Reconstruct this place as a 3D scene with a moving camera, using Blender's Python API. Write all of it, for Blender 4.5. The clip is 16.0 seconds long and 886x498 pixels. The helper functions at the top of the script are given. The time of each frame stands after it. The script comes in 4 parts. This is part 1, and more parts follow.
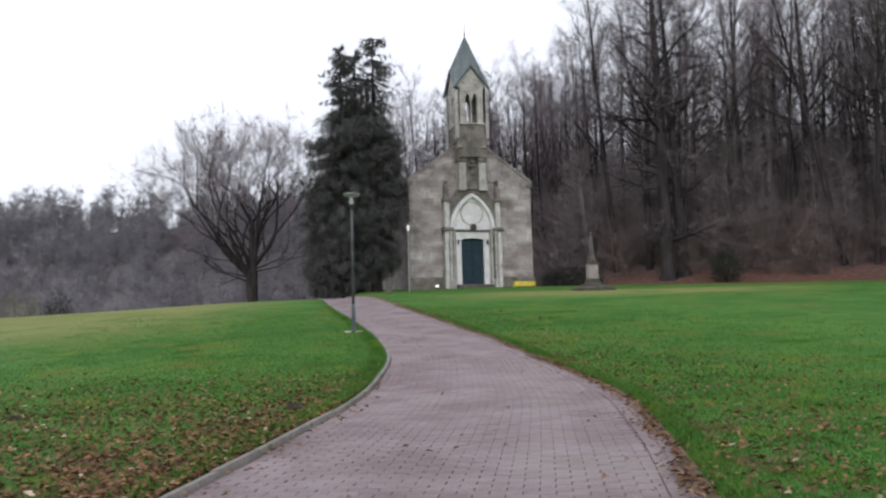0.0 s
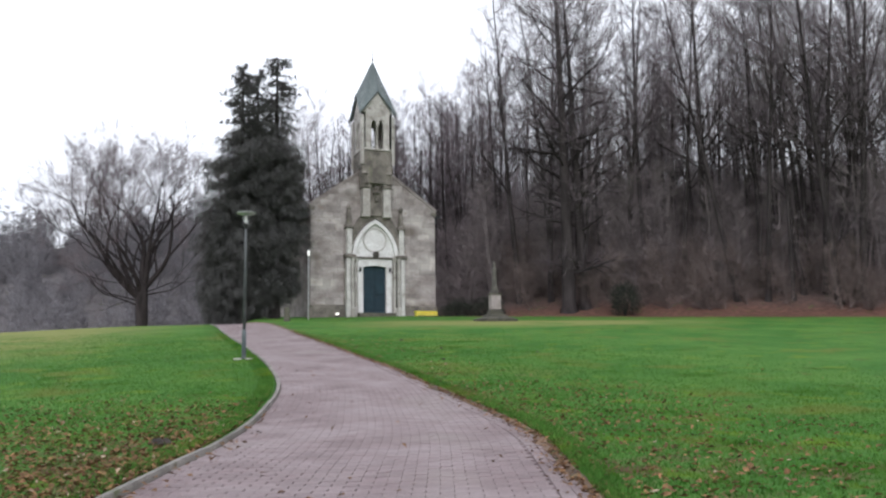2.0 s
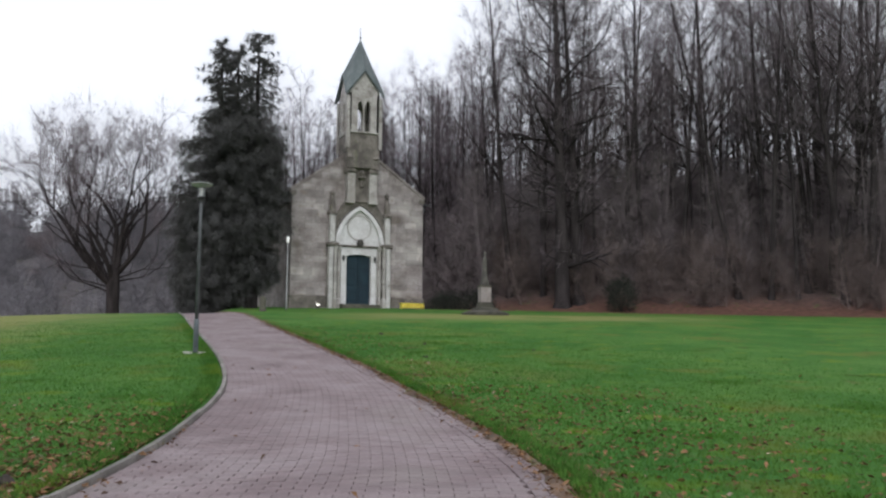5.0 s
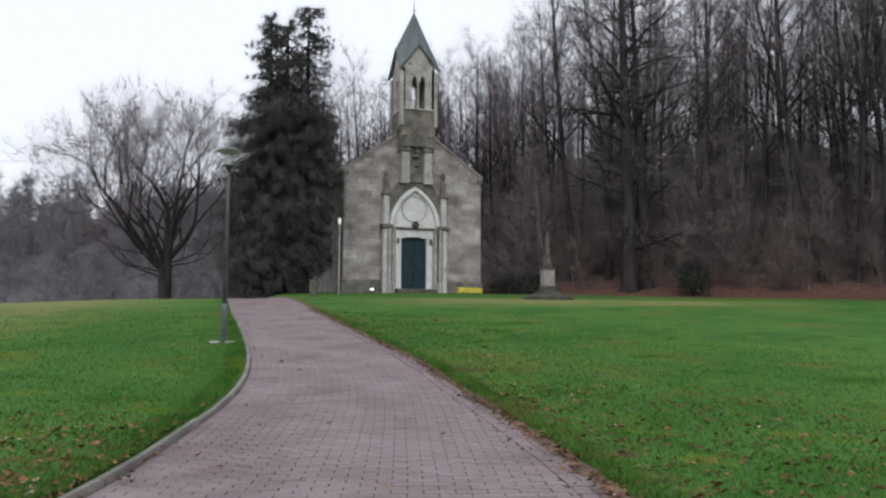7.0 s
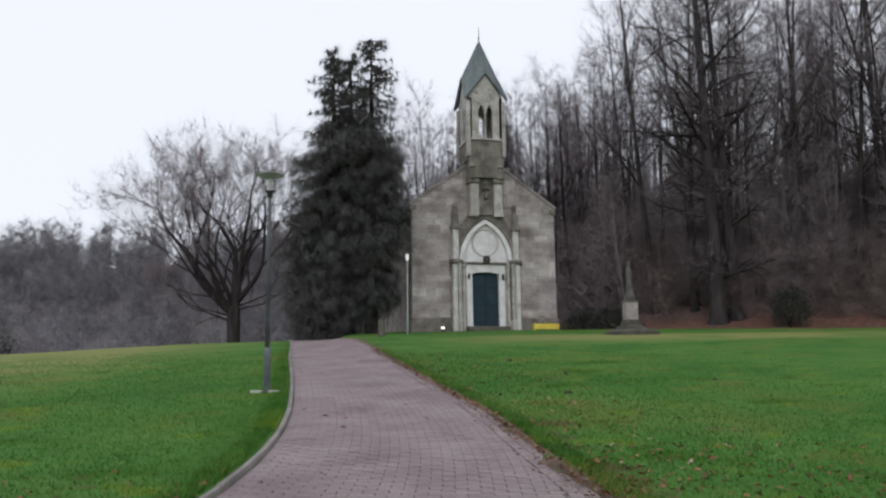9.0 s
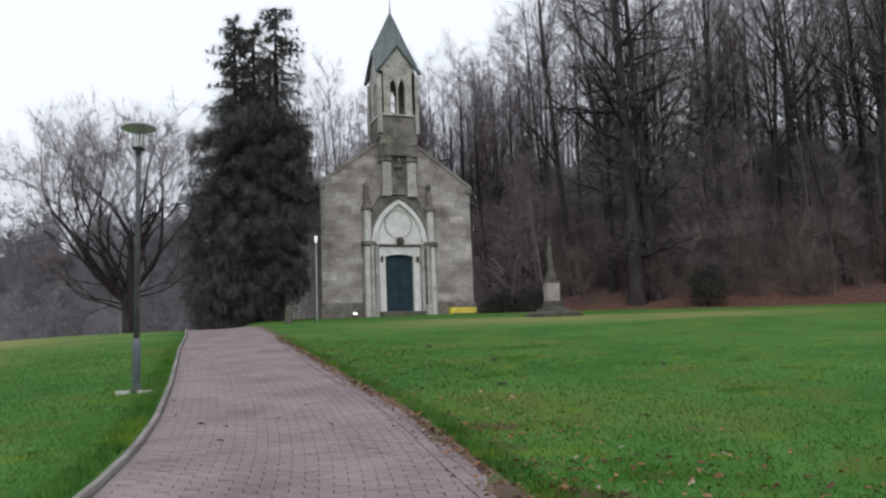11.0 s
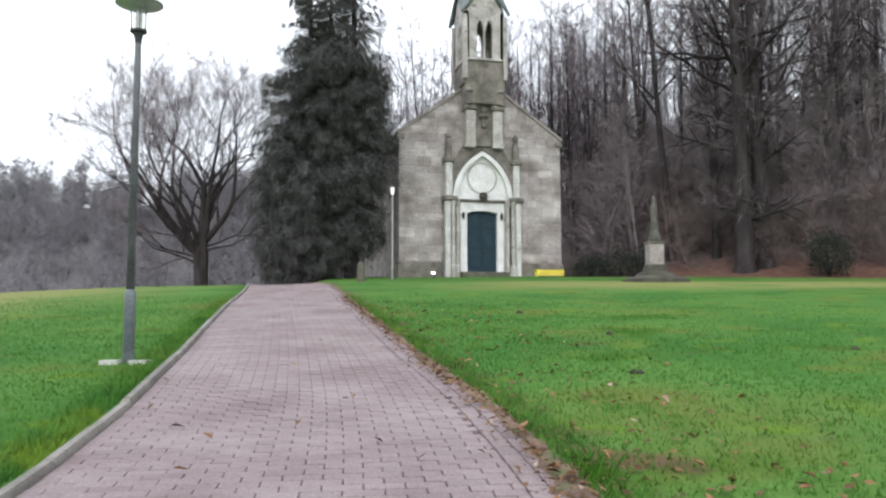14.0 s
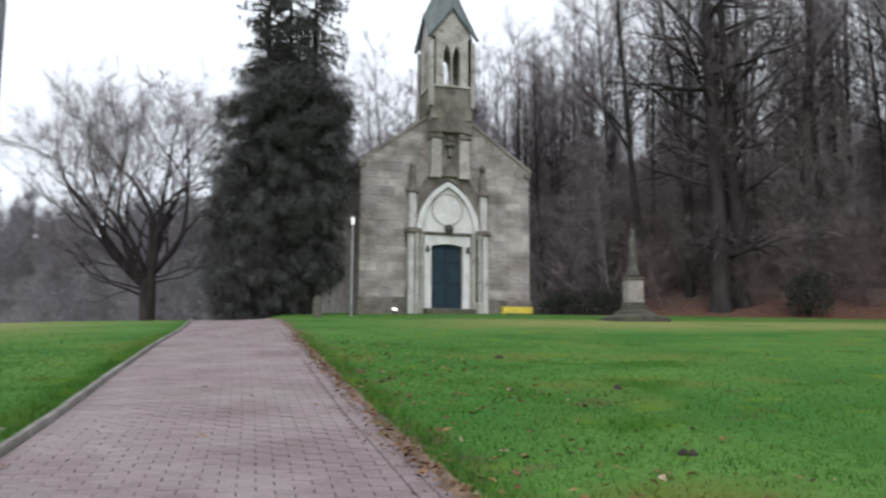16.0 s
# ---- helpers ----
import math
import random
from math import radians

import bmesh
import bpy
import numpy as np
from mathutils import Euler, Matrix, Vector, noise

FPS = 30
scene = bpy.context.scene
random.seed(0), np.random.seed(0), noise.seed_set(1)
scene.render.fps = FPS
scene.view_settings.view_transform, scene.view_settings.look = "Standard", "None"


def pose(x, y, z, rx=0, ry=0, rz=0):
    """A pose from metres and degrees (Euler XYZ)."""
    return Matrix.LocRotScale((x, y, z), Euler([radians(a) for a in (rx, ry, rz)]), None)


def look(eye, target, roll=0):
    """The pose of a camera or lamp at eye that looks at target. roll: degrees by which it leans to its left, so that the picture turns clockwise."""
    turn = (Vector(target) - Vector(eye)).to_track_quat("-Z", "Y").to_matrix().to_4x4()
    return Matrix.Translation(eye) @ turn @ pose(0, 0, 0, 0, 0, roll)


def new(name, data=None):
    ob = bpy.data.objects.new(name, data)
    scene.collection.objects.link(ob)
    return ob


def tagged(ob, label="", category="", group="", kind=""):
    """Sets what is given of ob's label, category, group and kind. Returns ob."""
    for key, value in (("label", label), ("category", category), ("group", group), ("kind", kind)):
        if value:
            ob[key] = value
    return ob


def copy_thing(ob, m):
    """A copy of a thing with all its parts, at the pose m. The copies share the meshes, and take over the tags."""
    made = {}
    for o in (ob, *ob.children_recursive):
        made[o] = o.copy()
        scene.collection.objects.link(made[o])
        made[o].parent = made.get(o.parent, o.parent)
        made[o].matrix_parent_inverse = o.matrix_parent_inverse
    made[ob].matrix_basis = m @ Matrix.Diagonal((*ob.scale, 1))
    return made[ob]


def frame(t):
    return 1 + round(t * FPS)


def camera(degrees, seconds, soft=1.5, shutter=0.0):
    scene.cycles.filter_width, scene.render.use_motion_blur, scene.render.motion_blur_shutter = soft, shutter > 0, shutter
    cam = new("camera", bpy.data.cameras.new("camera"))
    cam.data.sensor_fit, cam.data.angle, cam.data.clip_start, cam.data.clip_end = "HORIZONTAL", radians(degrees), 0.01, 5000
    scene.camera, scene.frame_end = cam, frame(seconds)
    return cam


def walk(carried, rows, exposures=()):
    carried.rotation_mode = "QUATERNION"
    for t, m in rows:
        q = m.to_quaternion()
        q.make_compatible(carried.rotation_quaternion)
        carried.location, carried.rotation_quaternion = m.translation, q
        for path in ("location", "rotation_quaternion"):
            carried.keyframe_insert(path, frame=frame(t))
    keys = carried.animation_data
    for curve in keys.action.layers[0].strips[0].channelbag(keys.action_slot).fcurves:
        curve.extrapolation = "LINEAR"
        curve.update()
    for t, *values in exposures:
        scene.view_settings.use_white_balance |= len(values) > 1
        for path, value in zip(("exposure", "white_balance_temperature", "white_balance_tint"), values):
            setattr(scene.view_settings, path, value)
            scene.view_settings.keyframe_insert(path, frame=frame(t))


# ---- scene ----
cam = camera(54.6, 16.0, soft=2.35, shutter=0.35)
METRES, EYE, TILT, LEAN, TURN = 18.5, 1.25, 0.0, 0.0, -15.6
ROWS = [
    (0.0, 0.0, 0.0, 0.0, 0.22, 5.84, 1.6),
    (0.5, 0.0017, 0.0034, -0.0005, 1.47, 6.11, 0.15),
    (1.0, 0.0028, 0.012, -0.0017, 0.04, 7.07, -0.68),
    (1.5, 0.0026, 0.0374, 0.0009, -5.54, 7.62, -1.16),
    (2.0, 0.0053, 0.0558, -0.0012, -6.36, 7.7, 0.81),
    (2.5, 0.0095, 0.0838, 0.0002, -5.08, 7.97, -1.4),
    (3.0, 0.0045, 0.1178, 0.0029, -10.11, 6.72, -0.28),
    (3.5, 0.0129, 0.1351, 0.0032, -8.27, 6.23, -1.41),
    (6.0, 0.0386, 0.3007, 0.0078, -4.99, 8.34, 1.9),
    (6.5, 0.0448, 0.3374, 0.0094, -0.3, 8.95, -0.7),
    (7.0, 0.045, 0.3757, 0.0108, -3.32, 6.31, -0.24),
    (7.5, 0.049, 0.4063, 0.0114, -0.6, 7.04, -0.38),
    (8.0, 0.0503, 0.4415, 0.0113, -0.66, 10.34, -3.16),
    (8.5, 0.0499, 0.4725, 0.0151, -3.41, 9.91, -0.67),
    (9.0, 0.0542, 0.509, 0.018, 1.73, 8.86, 0.8),
    (9.5, 0.0545, 0.5422, 0.0194, -1.72, 7.49, -0.19),
    (12.0, 0.0532, 0.7161, 0.0257, -4.09, 8.37, 2.45),
    (12.5, 0.0527, 0.7525, 0.0268, -0.31, 8.43, 0.23),
    (13.0, 0.0512, 0.7891, 0.0257, -2.79, 5.31, -0.15),
    (13.5, 0.0499, 0.8197, 0.0271, -3.27, 5.02, 1.49),
    (14.0, 0.0515, 0.8533, 0.0302, 1.2, 5.42, 0.14),
    (14.5, 0.0507, 0.8873, 0.0321, -0.92, 4.44, 0.21),
    (15.0, 0.0505, 0.9211, 0.0355, 2.04, 5.54, -0.35),
    (15.5, 0.0499, 0.9557, 0.0354, 3.48, 8.35, -1.39),
    (16.0, 0.0441, 0.9893, 0.0396, -1.45, 7.84, -0.25),
]
walk(cam, [(t, pose(0, 0, EYE, TILT, LEAN, TURN) @ pose(METRES * x, METRES * y, METRES * z, 90 + pitch, roll, yaw)) for t, x, y, z, yaw, pitch, roll in ROWS],
     exposures=[(0.0, -0.37, 6240, 11), (1.5, -0.35, 6240, 11), (2.0, -0.11, 6240, 10), (2.5, 0.05, 6240, 10), (3.0, -0.37, 6240, 10), (3.5, -0.27, 6240, 10), (6.0, -0.6, 6240, 10), (6.5, -0.4, 6240, 10), (7.0, -0.57, 6240, 10), (7.5, -0.41, 6240, 10),
                (8.0, -0.2, 6240, 10), (8.5, -0.43, 6240, 10), (9.0, -0.65, 6240, 10), (9.5, -0.61, 6240, 10), (12.0, -0.35, 6240, 7), (12.5, -0.12, 6240, 7), (13.0, 0.11, 6240, 7), (13.5, 0.03, 6240, 7), (14.0, 0.22, 6240, 7), (14.5, 0.05, 6240, 7),
                (15.0, 0.13, 6240, 7), (15.5, 0.11, 6240, 7), (16.0, -0.23, 6240, 7)])

# ---- sky and sun: overcast winter day ----
world = bpy.data.worlds.new("overcast_sky")
scene.world = world
world.use_nodes = True
wn, wl = world.node_tree.nodes, world.node_tree.links
sky = wn.new("ShaderNodeTexSky")
sky.sky_type, sky.sun_disc = "NISHITA", False
sky.sun_elevation, sky.sun_rotation = radians(34), radians(200)
sky.air_density, sky.dust_density, sky.ozone_density = 1.0, 4.0, 1.0
veil = wn.new("ShaderNodeMix")
veil.data_type = "RGBA"
veil.inputs[0].default_value = 0.88
veil.inputs[7].default_value = (15.2, 15.4, 16.2, 1)
wl.new(sky.outputs[0], veil.inputs[6])
wl.new(veil.outputs[2], wn["Background"].inputs[0])
wn["Background"].inputs[1].default_value = 0.106
sun = new("sun", bpy.data.lights.new("sun", "SUN"))
sun.data.energy, sun.data.angle, sun.data.color = 0.78, radians(40), (1.0, 0.97, 0.94)
sun.matrix_world = look((-20, -58, 42), (0, 0, 0))


# ---- materials ----
def ramp_material(name, dark, light, scale, rough=0.85, bump=0.3, fine=None, spots=None, piece=0.0, island=0.0, metal=0.0, stretch=(1, 1, 1), low=0.35, high=0.65, gloss=0.5):
    """Two-scale noise between two colours; spots: (colour, scale, threshold); piece/island: brightness change from one piece to the next."""
    m = bpy.data.materials.new(name)
    m.use_nodes = True
    nt, n = m.node_tree, m.node_tree.nodes
    bs = n["Principled BSDF"]
    bs.inputs["Roughness"].default_value, bs.inputs["Metallic"].default_value = rough, metal
    bs.inputs["Specular IOR Level"].default_value = gloss
    co = n.new("ShaderNodeNewGeometry")
    mp = n.new("ShaderNodeVectorMath")
    mp.operation = "MULTIPLY"
    mp.inputs[1].default_value = stretch
    nt.links.new(co.outputs["Position"], mp.inputs[0])

    def grain(s, detail=4):
        t = n.new("ShaderNodeTexNoise")
        t.inputs["Scale"].default_value, t.inputs["Detail"].default_value = s, detail
        nt.links.new(mp.outputs[0], t.inputs["Vector"])
        return t.outputs["Fac"]

    def spread(src, a, b):
        t = n.new("ShaderNodeMapRange")
        t.inputs["From Min"].default_value, t.inputs["From Max"].default_value = a, b
        nt.links.new(src, t.inputs["Value"])
        return t.outputs["Result"]

    def blend(fac, a, b, mode="MIX"):
        t = n.new("ShaderNodeMix")
        t.data_type, t.blend_type = "RGBA", mode
        for src, sock in ((fac, 0), (a, 6), (b, 7)):
            if isinstance(src, (int, float)):
                t.inputs[sock].default_value = src
            elif isinstance(src, tuple):
                t.inputs[sock].default_value = (*src, 1)
            else:
                nt.links.new(src, t.inputs[sock])
        return t.outputs[2]

    big = grain(scale)
    col = blend(spread(big, low, high), dark, light)
    small = grain(fine or scale * 9, 6)
    shade = n.new("ShaderNodeMapRange")
    shade.inputs["From Min"].default_value, shade.inputs["From Max"].default_value = 0.3, 0.7
    shade.inputs["To Min"].default_value, shade.inputs["To Max"].default_value = 0.72, 1.25
    nt.links.new(small, shade.inputs["Value"])
    col = blend(1.0, col, shade.outputs["Result"], "MULTIPLY")
    for c, s, th in spots or ():
        col = blend(spread(grain(s, 5), th, th + 0.12), col, c)
    if piece or island:
        src = n.new("ShaderNodeObjectInfo").outputs["Random"] if piece else co.outputs["Random Per Island"]
        k = piece or island
        t = n.new("ShaderNodeMapRange")
        t.inputs["To Min"].default_value, t.inputs["To Max"].default_value = 1 - k, 1 + k
        nt.links.new(src, t.inputs["Value"])
        col = blend(1.0, col, t.outputs["Result"], "MULTIPLY")
    nt.links.new(col, bs.inputs["Base Color"])
    if bump:
        b = n.new("ShaderNodeBump")
        b.inputs["Strength"].default_value, b.inputs["Distance"].default_value = bump, 0.02
        nt.links.new(small, b.inputs["Height"])
        nt.links.new(b.outputs[0], bs.inputs["Normal"])
    return m, col, blend, grain, spread


def plain(*a, **k):
    return ramp_material(*a, **k)[0]


def ground_material():
    m, col, blend, grain, spread = ramp_material("lawn_and_litter", (0.043, 0.128, 0.023), (0.079, 0.173, 0.035), 0.35, 0.95, 0.6, fine=14, gloss=0.1,
                                                 spots=[((0.1, 0.138, 0.028), 0.5, 0.58), ((0.034, 0.096, 0.01), 2.6, 0.64), ((0.115, 0.148, 0.034), 0.16, 0.6), ((0.1, 0.172, 0.02), 1.3, 0.58), ((0.036, 0.105, 0.009), 0.8, 0.58)])
    nt, n = m.node_tree, m.node_tree.nodes
    at = n.new("ShaderNodeAttribute")
    at.attribute_name = "litter"
    soil = blend(spread(grain(3.0, 6), 0.35, 0.65), (0.088, 0.046, 0.036), (0.16, 0.084, 0.062))
    mixed = n.new("ShaderNodeMath")
    mixed.operation = "ADD"
    rag = spread(grain(1.6, 6), 0.3, 0.7)
    half = n.new("ShaderNodeMath")
    half.operation = "MULTIPLY_ADD"
    half.inputs[1].default_value, half.inputs[2].default_value = 0.9, -0.45
    nt.links.new(rag, half.inputs[0])
    nt.links.new(at.outputs["Fac"], mixed.inputs[0])
    nt.links.new(half.outputs[0], mixed.inputs[1])
    fac = spread(mixed.outputs[0], 0.3, 0.75)
    pale = n.new("ShaderNodeAttribute")
    pale.attribute_name = "dry"
    thin = n.new("ShaderNodeMath")
    thin.operation = "MULTIPLY"
    nt.links.new(pale.outputs["Fac"], thin.inputs[0])
    nt.links.new(spread(grain(0.45, 5), 0.24, 0.5), thin.inputs[1])
    col = blend(thin.outputs[0], col, (0.19, 0.205, 0.068))
    # distant litter turns grey: haze painted into the soil colour
    grey = n.new("ShaderNodeAttribute")
    grey.attribute_name = "haze_grey"
    soil = blend(grey.outputs["Fac"], soil, blend(spread(grain(0.3, 6), 0.35, 0.65), (0.11, 0.1, 0.102), (0.18, 0.166, 0.168)))
    nt.links.new(blend(fac, col, soil), n["Principled BSDF"].inputs["Base Color"])
    return m


M_GROUND = ground_material()
M_BRICK = plain("red_paving_brick", (0.178, 0.130, 0.133), (0.252, 0.201, 0.203), 1.1, 0.75, 0.35, fine=60, piece=0.1, spots=[((0.23, 0.19, 0.182), 0.5, 0.57), ((0.13, 0.088, 0.09), 4.0, 0.66)])
M_BRICKS = plain("red_paving_bricks", (0.178, 0.130, 0.133), (0.252, 0.201, 0.203), 1.1, 0.75, 0.35, fine=60, island=0.1, spots=[((0.23, 0.19, 0.182), 0.5, 0.57), ((0.13, 0.088, 0.09), 4.0, 0.66)])
M_JOINT = plain("sandy_joint", (0.165, 0.13, 0.127), (0.225, 0.185, 0.18), 2.0, 0.95, 0.4, fine=50)
M_KERB = plain("weathered_concrete", (0.145, 0.134, 0.118), (0.25, 0.232, 0.208), 1.5, 0.9, 0.5, fine=40, piece=0.12, spots=[((0.10, 0.11, 0.06), 3.0, 0.62)])
M_ROSETTE = plain("blackened_stone", (0.05, 0.045, 0.04), (0.10, 0.09, 0.08), 2.5, 0.95, 0.5, fine=18)
M_STATUE = plain("weathered_statue_stone", (0.06, 0.056, 0.05), (0.125, 0.116, 0.102), 2.5, 0.95, 0.5, fine=18)
M_SLAB = plain("pale_concrete_slab", (0.42, 0.41, 0.38), (0.55, 0.54, 0.50), 2.0, 0.9, 0.4, fine=30)
M_STONE = plain("buff_sandstone_block", (0.245, 0.213, 0.203), (0.42, 0.38, 0.368), 0.9, 0.9, 0.6, fine=12, piece=0.2, spots=[((0.18, 0.152, 0.136), 0.42, 0.56), ((0.5, 0.46, 0.435), 0.4, 0.55), ((0.27, 0.225, 0.195), 1.8, 0.6)], stretch=(0.7, 1, 1.1))
M_WALL = plain("sandstone_wall", (0.21, 0.18, 0.168), (0.34, 0.302, 0.288), 0.8, 0.92, 0.6, fine=12, stretch=(0.6, 1, 2.2))
M_DARK = plain("blackened_sandstone", (0.11, 0.098, 0.086), (0.23, 0.205, 0.18), 1.6, 0.95, 0.6, fine=14, spots=[((0.14, 0.145, 0.085), 1.4, 0.62)])
M_TOWER = plain("pale_sandstone", (0.33, 0.305, 0.28), (0.50, 0.475, 0.45), 1.4, 0.9, 0.5, fine=14, spots=[((0.20, 0.175, 0.155), 1.8, 0.6)])
M_PALE = plain("whitened_sandstone", (0.45, 0.43, 0.41), (0.60, 0.585, 0.565), 1.4, 0.9, 0.4, fine=14, spots=[((0.28, 0.25, 0.23), 1.6, 0.62)])
M_WHITE = plain("white_painted_stone", (0.60, 0.58, 0.57), (0.74, 0.73, 0.73), 1.5, 0.7, 0.15, fine=20)
M_DOOR = plain("petrol_blue_paint", (0.004, 0.020, 0.032), (0.008, 0.031, 0.046), 1.5, 0.75, 0.1, fine=25)
M_COPPER = plain("green_copper", (0.085, 0.106, 0.108), (0.15, 0.175, 0.176), 1.5, 0.6, 0.2, fine=16, spots=[((0.08, 0.08, 0.08), 1.2, 0.63)], stretch=(1, 1, 0.3))
M_SLATE = plain("dark_slate", (0.05, 0.05, 0.055), (0.09, 0.09, 0.095), 2.0, 0.6, 0.3, fine=16)
M_METAL = plain("galvanised_steel", (0.085, 0.088, 0.096), (0.135, 0.138, 0.148), 3.0, 0.5, 0.1, fine=30, metal=0.2)
M_PALEMETAL = plain("pale_grey_steel", (0.26, 0.26, 0.255), (0.36, 0.36, 0.35), 3.0, 0.55, 0.1, fine=30)
M_GREENSTEEL = plain("blue_grey_paint", (0.10, 0.118, 0.128), (0.15, 0.172, 0.182), 3.0, 0.5, 0.1, fine=30)
M_CANOPY = plain("mossy_lamp_disc", (0.17, 0.18, 0.165), (0.25, 0.26, 0.24), 5.0, 0.5, 0.1, fine=40)
M_REFLECT = plain("pale_enamel", (0.40, 0.40, 0.42), (0.50, 0.49, 0.50), 5.0, 0.45, 0.05, fine=40)
M_BLACK = plain("black_iron", (0.012, 0.012, 0.012), (0.03, 0.03, 0.03), 5.0, 0.5, 0.1)
M_YELLOW = plain("yellow_paint", (0.70, 0.56, 0.05), (0.82, 0.68, 0.10), 2.0, 0.6, 0.1, piece=0.1)
M_BARK = plain("winter_bark", (0.027, 0.023, 0.023), (0.054, 0.046, 0.046), 1.2, 0.95, 0.6, fine=10, piece=0.25, stretch=(2, 2, 0.5), gloss=0.1)
M_TWIG = plain("winter_twigs", (0.17, 0.138, 0.15), (0.26, 0.218, 0.235), 0.4, 0.95, 0.0, piece=0.25)
# bare wood paled towards blue-grey: the distance haze is mixed into its colour
M_HAZYTWIG = plain("far_wood_with_haze_tint", (0.165, 0.156, 0.168), (0.235, 0.225, 0.24), 0.06, 0.95, 0.0, island=0.25)
M_BRUSH = plain("bare_brush", (0.15, 0.124, 0.127), (0.23, 0.193, 0.197), 0.2, 0.95, 0.0, island=0.25)
M_REDBRUSH = plain("reddish_bare_brush", (0.13, 0.1, 0.094), (0.2, 0.155, 0.145), 0.3, 0.95, 0.0, island=0.3)
M_NEEDLE = plain("dark_conifer_needles", (0.083, 0.083, 0.08), (0.12, 0.117, 0.116), 0.35, 1.0, 0.0, island=0.1, gloss=0.1)
M_HEDGE = plain("dark_evergreen_leaves", (0.024, 0.028, 0.024), (0.044, 0.05, 0.038), 2.0, 0.9, 0.0, island=0.3, gloss=0.15)
M_SHRUB = plain("olive_shrub_leaves", (0.12, 0.125, 0.04), (0.21, 0.205, 0.07), 2.0, 0.8, 0.0, island=0.4)
M_BLADE = plain("grass_blades", (0.05, 0.14, 0.023), (0.09, 0.186, 0.034), 0.5, 0.9, 0.0, island=0.14, gloss=0.1, spots=[((0.115, 0.15, 0.03), 0.5, 0.58), ((0.115, 0.19, 0.022), 1.3, 0.58), ((0.042, 0.118, 0.01), 0.8, 0.58)])
M_LEAF = plain("fallen_leaves", (0.095, 0.05, 0.025), (0.24, 0.135, 0.068), 9.0, 0.9, 0.0, island=0.55, gloss=0.2)
M_PALELEAF = plain("bleached_fallen_leaves", (0.27, 0.19, 0.13), (0.42, 0.32, 0.24), 9.0, 0.9, 0.0, island=0.4, gloss=0.2)
M_FRINGE = plain("trodden_earth_and_leaf_crumbs", (0.085, 0.058, 0.04), (0.21, 0.135, 0.09), 2.5, 0.95, 0.8, fine=30, spots=[((0.06, 0.10, 0.02), 3.5, 0.55)])
M_EARTH = plain("dark_earth", (0.022, 0.018, 0.015), (0.05, 0.038, 0.03), 3.0, 0.95, 0.5, fine=20)
M_MOUND = plain("dark_mossy_mound", (0.04, 0.038, 0.03), (0.085, 0.08, 0.058), 2.2, 0.95, 0.8, fine=14)
M_MOSS = plain("mossy_stone", (0.07, 0.068, 0.05), (0.135, 0.125, 0.098), 2.5, 0.95, 0.5, fine=18)


def glass_material():
    m = bpy.data.materials.new("clear_lamp_glass")
    m.use_nodes = True
    b = m.node_tree.nodes["Principled BSDF"]
    b.inputs["Transmission Weight"].default_value, b.inputs["Roughness"].default_value, b.inputs["IOR"].default_value = 1.0, 0.1, 1.3
    b.inputs["Base Color"].default_value = (0.93, 0.95, 0.93, 1)
    return m


def glow_material(name, strength):
    m = bpy.data.materials.new(name)
    m.use_nodes = True
    b = m.node_tree.nodes["Principled BSDF"]
    b.inputs["Emission Color"].default_value, b.inputs["Emission Strength"].default_value = (1, 0.95, 0.85, 1), strength
    return m


M_GLASS, M_GLOW, M_GLOW_SOFT = glass_material(), glow_material("lit_floodlight_glass", 3.0), glow_material("lit_lantern_glass", 0.5)


